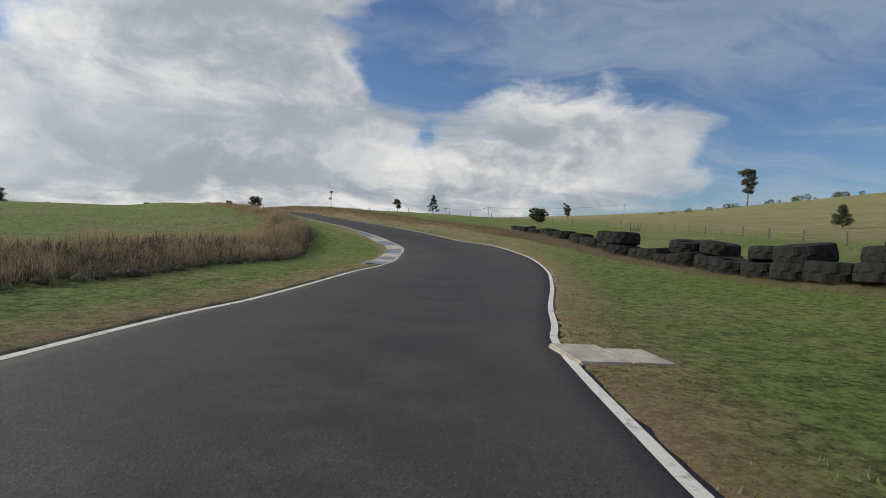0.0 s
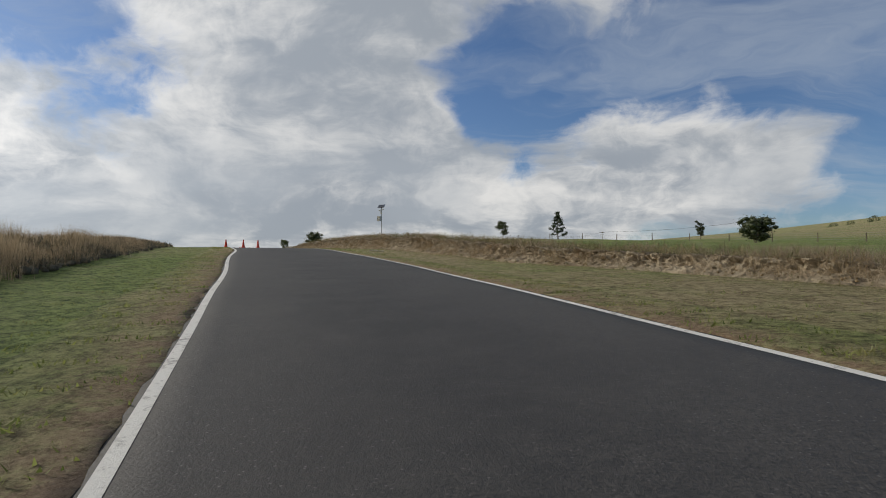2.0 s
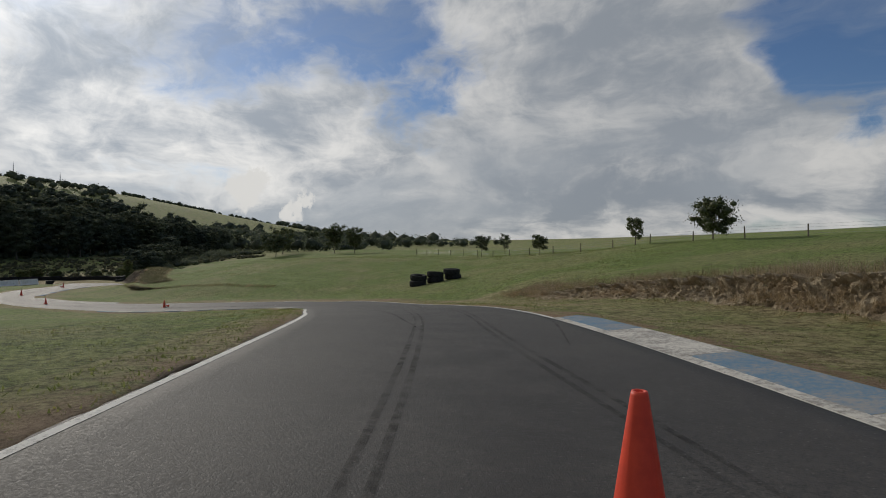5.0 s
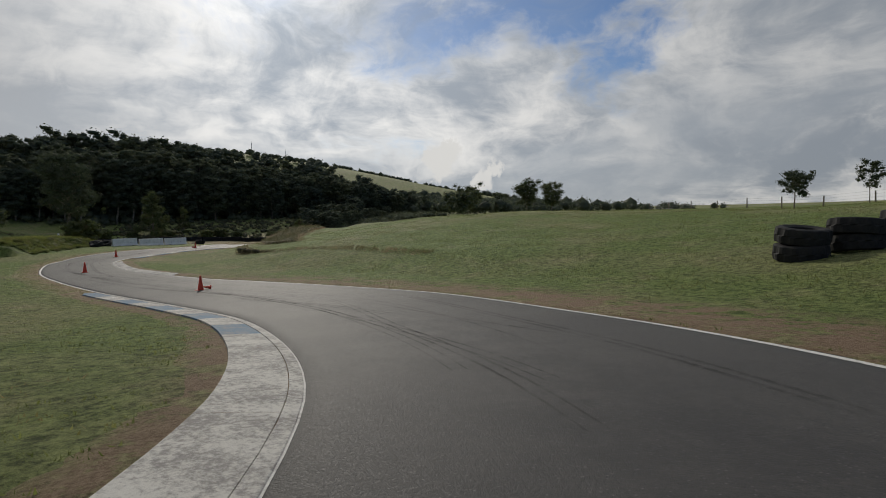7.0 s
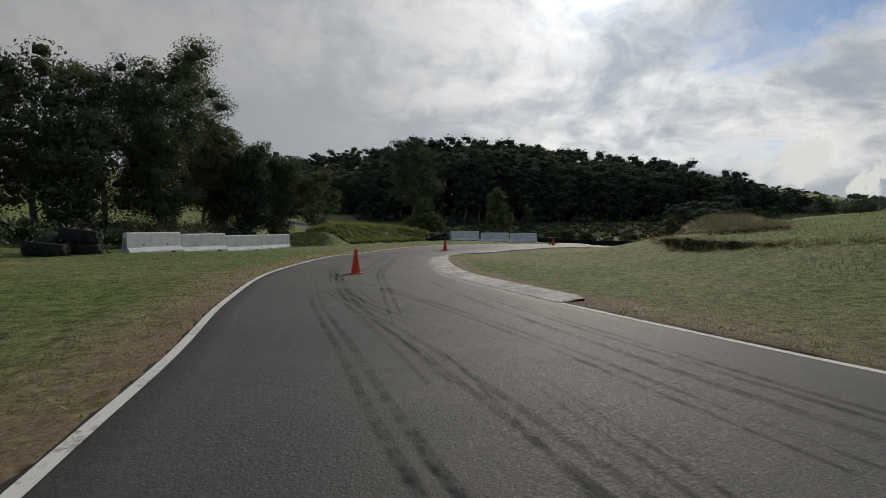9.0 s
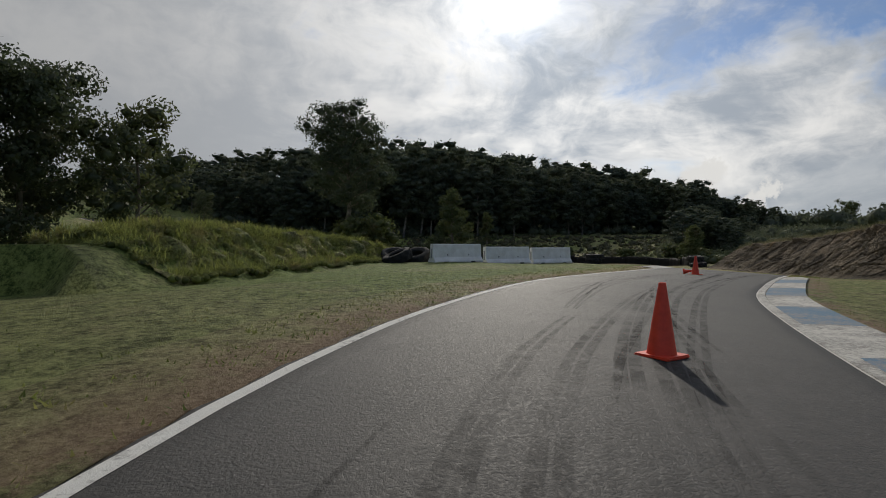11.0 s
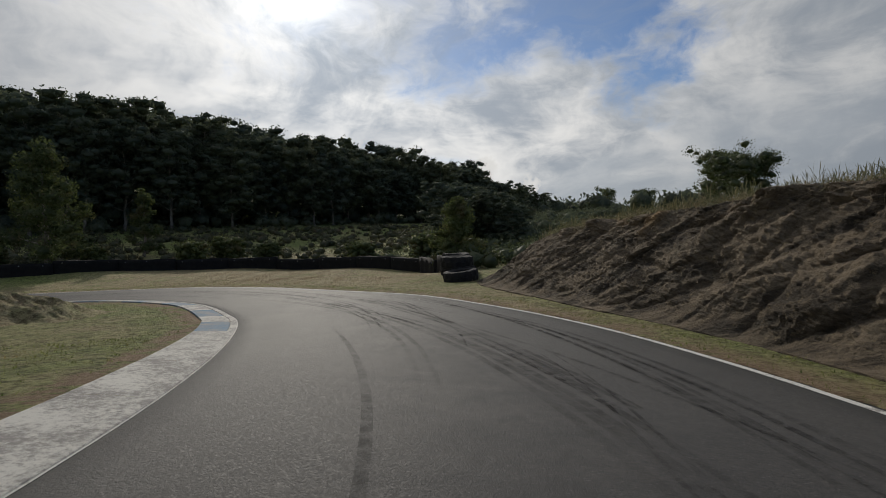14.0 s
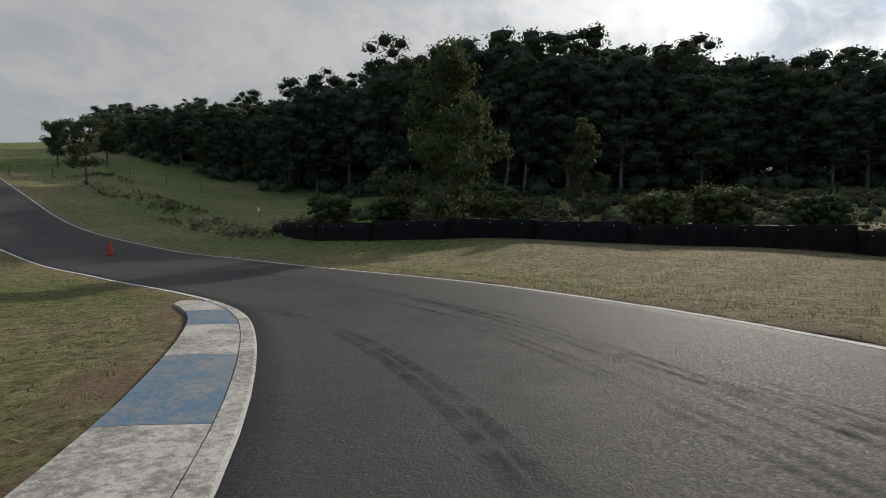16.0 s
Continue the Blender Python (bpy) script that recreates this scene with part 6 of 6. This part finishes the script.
# tussocks below the straw, with the bank's shade put into their dark colour
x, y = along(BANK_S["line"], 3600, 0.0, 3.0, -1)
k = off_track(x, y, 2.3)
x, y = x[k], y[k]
tussocks("bank_undergrass", x, y, land(x, y) + 0.08, rng.uniform(0.22, 0.58, len(x)) * np.interp(y, [-8, 10, 30, 46, 62, 84], [0.9, 0.9, 1.0, 0.9, 0.75, 0.4]), 24, 0.010, MAT_SHADE_THATCH, "dead growth under the tall stalks, coloured dark for the shade there")
x, y = along(CUT_A["line"], 30000, 0.8, 4.2, 1, 0.5)
blades("cutting_turf", x, y, rng.uniform(0.05, 0.22, len(x)), rng.uniform(0.007, 0.013, len(x)), MAT_TUSSOCK, "short olive turf along the cutting top", 0.5, on=CUT_A)
x, y = along(CUT_A["line"], 120000, 0.55, 2.8, 1, 0.4)
k = np.sin(x * 0.9 + 1.3 * np.sin(y * 0.5)) + np.sin(y * 1.7 + x) + rng.normal(0, 0.5, len(x)) > 0.2
blades("cutting_tussocks", x[k], y[k], rng.uniform(0.18, 0.52, k.sum()), rng.uniform(0.007, 0.013, k.sum()), MAT_STRAW, "dry straw tussocks along the cutting top", 0.55, on=CUT_A)
x, y = along(CUT_A["line"], 16000, -1.2, 0.5, 1, 0.7)
blades("cutting_foot_grass", x, y, rng.uniform(0.04, 0.18, len(x)), rng.uniform(0.002, 0.005, len(x)), MAT_TUSSOCK, "dry tufts at the foot of the cutting", 0.5)
x, y = along(CUT_B["line"], 40000, 2.3, 6.0, 1, 0.4)
blades("rock_top_grass", x, y, rng.uniform(0.10, 0.42, len(x)), rng.uniform(0.007, 0.012, len(x)), MAT_STRAW, "olive and dry tufts along the rock top", 0.6, on=CUT_B)
x, y = along(MOUND_L["line"], 3000, -0.3, 3.6, -1)
tussocks("mound_grass", x, y, bank_top(MOUND_L, x, y) + 0.10 * np.sin(x * 2.3 + np.sin(y * 1.9)) * np.sin(y * 2.7), rng.uniform(0.15, 0.36, len(x)), 44, 0.010, MAT_LUSH, "rank matted green grass over an earth mound")
x, y = along(CUT_B["line"], 2100, 2.3, 5.6, 1)
tussocks("rock_lip_grass", x, y, bank_top(CUT_B, x, y) + 0.14, rng.uniform(0.18, 0.46, len(x)), 34, 0.010, MAT_TUSSOCK, "olive tussocks hanging over the rock lip", heart=0.2)
x, y = along(CUT_A["line"], 2100, 0.65, 3.4, 1)
tussocks("cutting_tufts", x, y, bank_top(CUT_A, x, y) + 0.06, rng.uniform(0.14, 0.40, len(x)), 34, 0.008, MAT_TUSSOCK, "olive and straw tufts over the pale cutting", heart=0.2)
x, y = along(CUT_A["line"], 1500, -0.5, 0.75, 1)
k = np.sin(x * 0.55 + 1.1 * np.sin(y * 0.37)) + np.sin(y * 0.8 - x * 0.3) + rng.normal(0, 0.6, len(x)) > 0.1
x, y = x[k], y[k]
tussocks("cutting_weeds", x, y, bank_top(CUT_A, x, y) + 0.16, rng.uniform(0.10, 0.34, len(x)), 44, 0.006, MAT_WEED, "brown dry weeds over the slumped foot of the cutting", "weeds", 0.12)
x, y = along(CUT_A["line"], 420, -0.7, 0.25, 1)
tussocks("foot_tufts", x, y, land(x, y), rng.uniform(0.06, 0.20, len(x)), 36, 0.007, MAT_TUSSOCK, "dry tufts at the foot of the pale cutting", heart=0.15)
x, y = along(BANK_C["line"], 700, 0.1, 1.2, 1)
tussocks("bank_edge_tufts", x, y, bank_top(BANK_C, x, y), rng.uniform(0.05, 0.22, len(x)), 40, 0.006, MAT_TUSSOCK, "dark coarse tufts along a low bank")
wl = catmull([(12.4, 12), (11.4, 20), (10.2, 25), (9.2, 30), (8.6, 38), (8.4, 44), (6.6, 50), (3.6, 56)], 0.5)
x, y = along(wl, 60000, -1.2, 1.3, 1)
k = off_track(x, y, 2.2)
hh = rng.uniform(0.10, 0.55, k.sum()) * np.interp(y[k], [12, 36, 44, 52], [0.35, 0.5, 1.0, 1.0])
blades("dry_weeds", x[k], y[k], hh, rng.uniform(0.005, 0.010, k.sum()), MAT_WEED, "brown dry weeds at the tyre wall", 0.5, "weeds")
x, y = rng.uniform(-130, -52, 150000), rng.uniform(127, 178, 150000)
k = off_track(x, y, 5.0) & (np.sin(x * 1.3 + 1.7 * np.sin(y * 0.9)) + np.sin(y * 1.7 + 1.1 * np.sin(x * 0.8)) + rng.normal(0, 0.6, len(x)) > 0.0)
x, y = x[k], y[k]
blades("paddock_tufts", x, y, rng.uniform(0.05, 0.17, len(x)), rng.uniform(0.014, 0.032, len(x)), MAT_LUSH, "coarse green tufts over the paddock rise", 0.7)
x, y = rng.normal(-195, 11, 60000), rng.normal(141, 6.5, 60000)
ti, ts = near_track(x, y)
k = (ts > TRACK[ti, 3] + 0.5) & (np.sin(x * 2.1 + 1.7 * np.sin(y * 1.9)) + np.sin(y * 2.7 + x) + rng.normal(0, 0.7, len(x)) > 0.0)
x, y = x[k], y[k]
blades("run_off_tufts", x, y, rng.uniform(0.04, 0.16, len(x)), rng.uniform(0.010, 0.024, len(x)), MAT_STRAW, "bleached straw tufts over the run off area", 0.8)
seg = TRACK[track_index(-200, 111):track_index(-221, 68)]
x, y = along(seg, 900, 9.0, 14.0, 1)
k = np.sin(x * 0.7 + np.sin(y * 0.5)) + rng.normal(0, 0.7, len(x)) > 0.0
x, y = x[k], y[k]
tussocks("roadside_scrub", x, y, land(x, y), rng.uniform(0.15, 0.45, len(x)), 40, 0.016, MAT_SCRUB, "dark brown bracken and weeds beside the climbing road", "scrub", 0.15)
i = rng.integers(8, len(TRACK) - 60, 460000)
s = (0.10 + rng.gamma(1.2, 2.4, len(i))) * rng.choice((-1, 1), len(i))
o = (np.abs(s) + TRACK[i, 3]) * np.sign(s)
j1, j2 = rng.uniform(-0.4, 0.4, len(i)), rng.uniform(-0.1, 0.1, len(i))
x = TRACK[i, 0] + TN[i, 0] * (o + j2) - TN[i, 1] * j1
y = TRACK[i, 1] + TN[i, 1] * (o + j2) + TN[i, 0] * j1
ti, ts = near_track(x, y)
to = np.abs(ts) - TRACK[ti, 3]
k = (to > 0.1) & (rng.uniform(0, 1, len(x)) > 1.2 * bare_soil(x, ts, to, y))
k &= np.sin(x * 6.1 + 1.9 * np.sin(y * 4.3)) + np.sin(y * 5.7 + 1.7 * np.sin(x * 3.1)) + rng.normal(0, 0.8, len(x)) > -0.5
for i0, i1, side in KERB_SPANS:
    k &= ~((ti >= i0 - 1) & (ti <= i1 + 1) & (ts * side > 0) & (to < 1.05 + 0.35 * rng.random(len(x))))
x, y = x[k], y[k]
blades("verge_grass", x, y, rng.uniform(0.02, 0.06, len(x)), rng.uniform(0.012, 0.032, len(x)), MAT_BLADE, "short mown verge grass", 0.9)
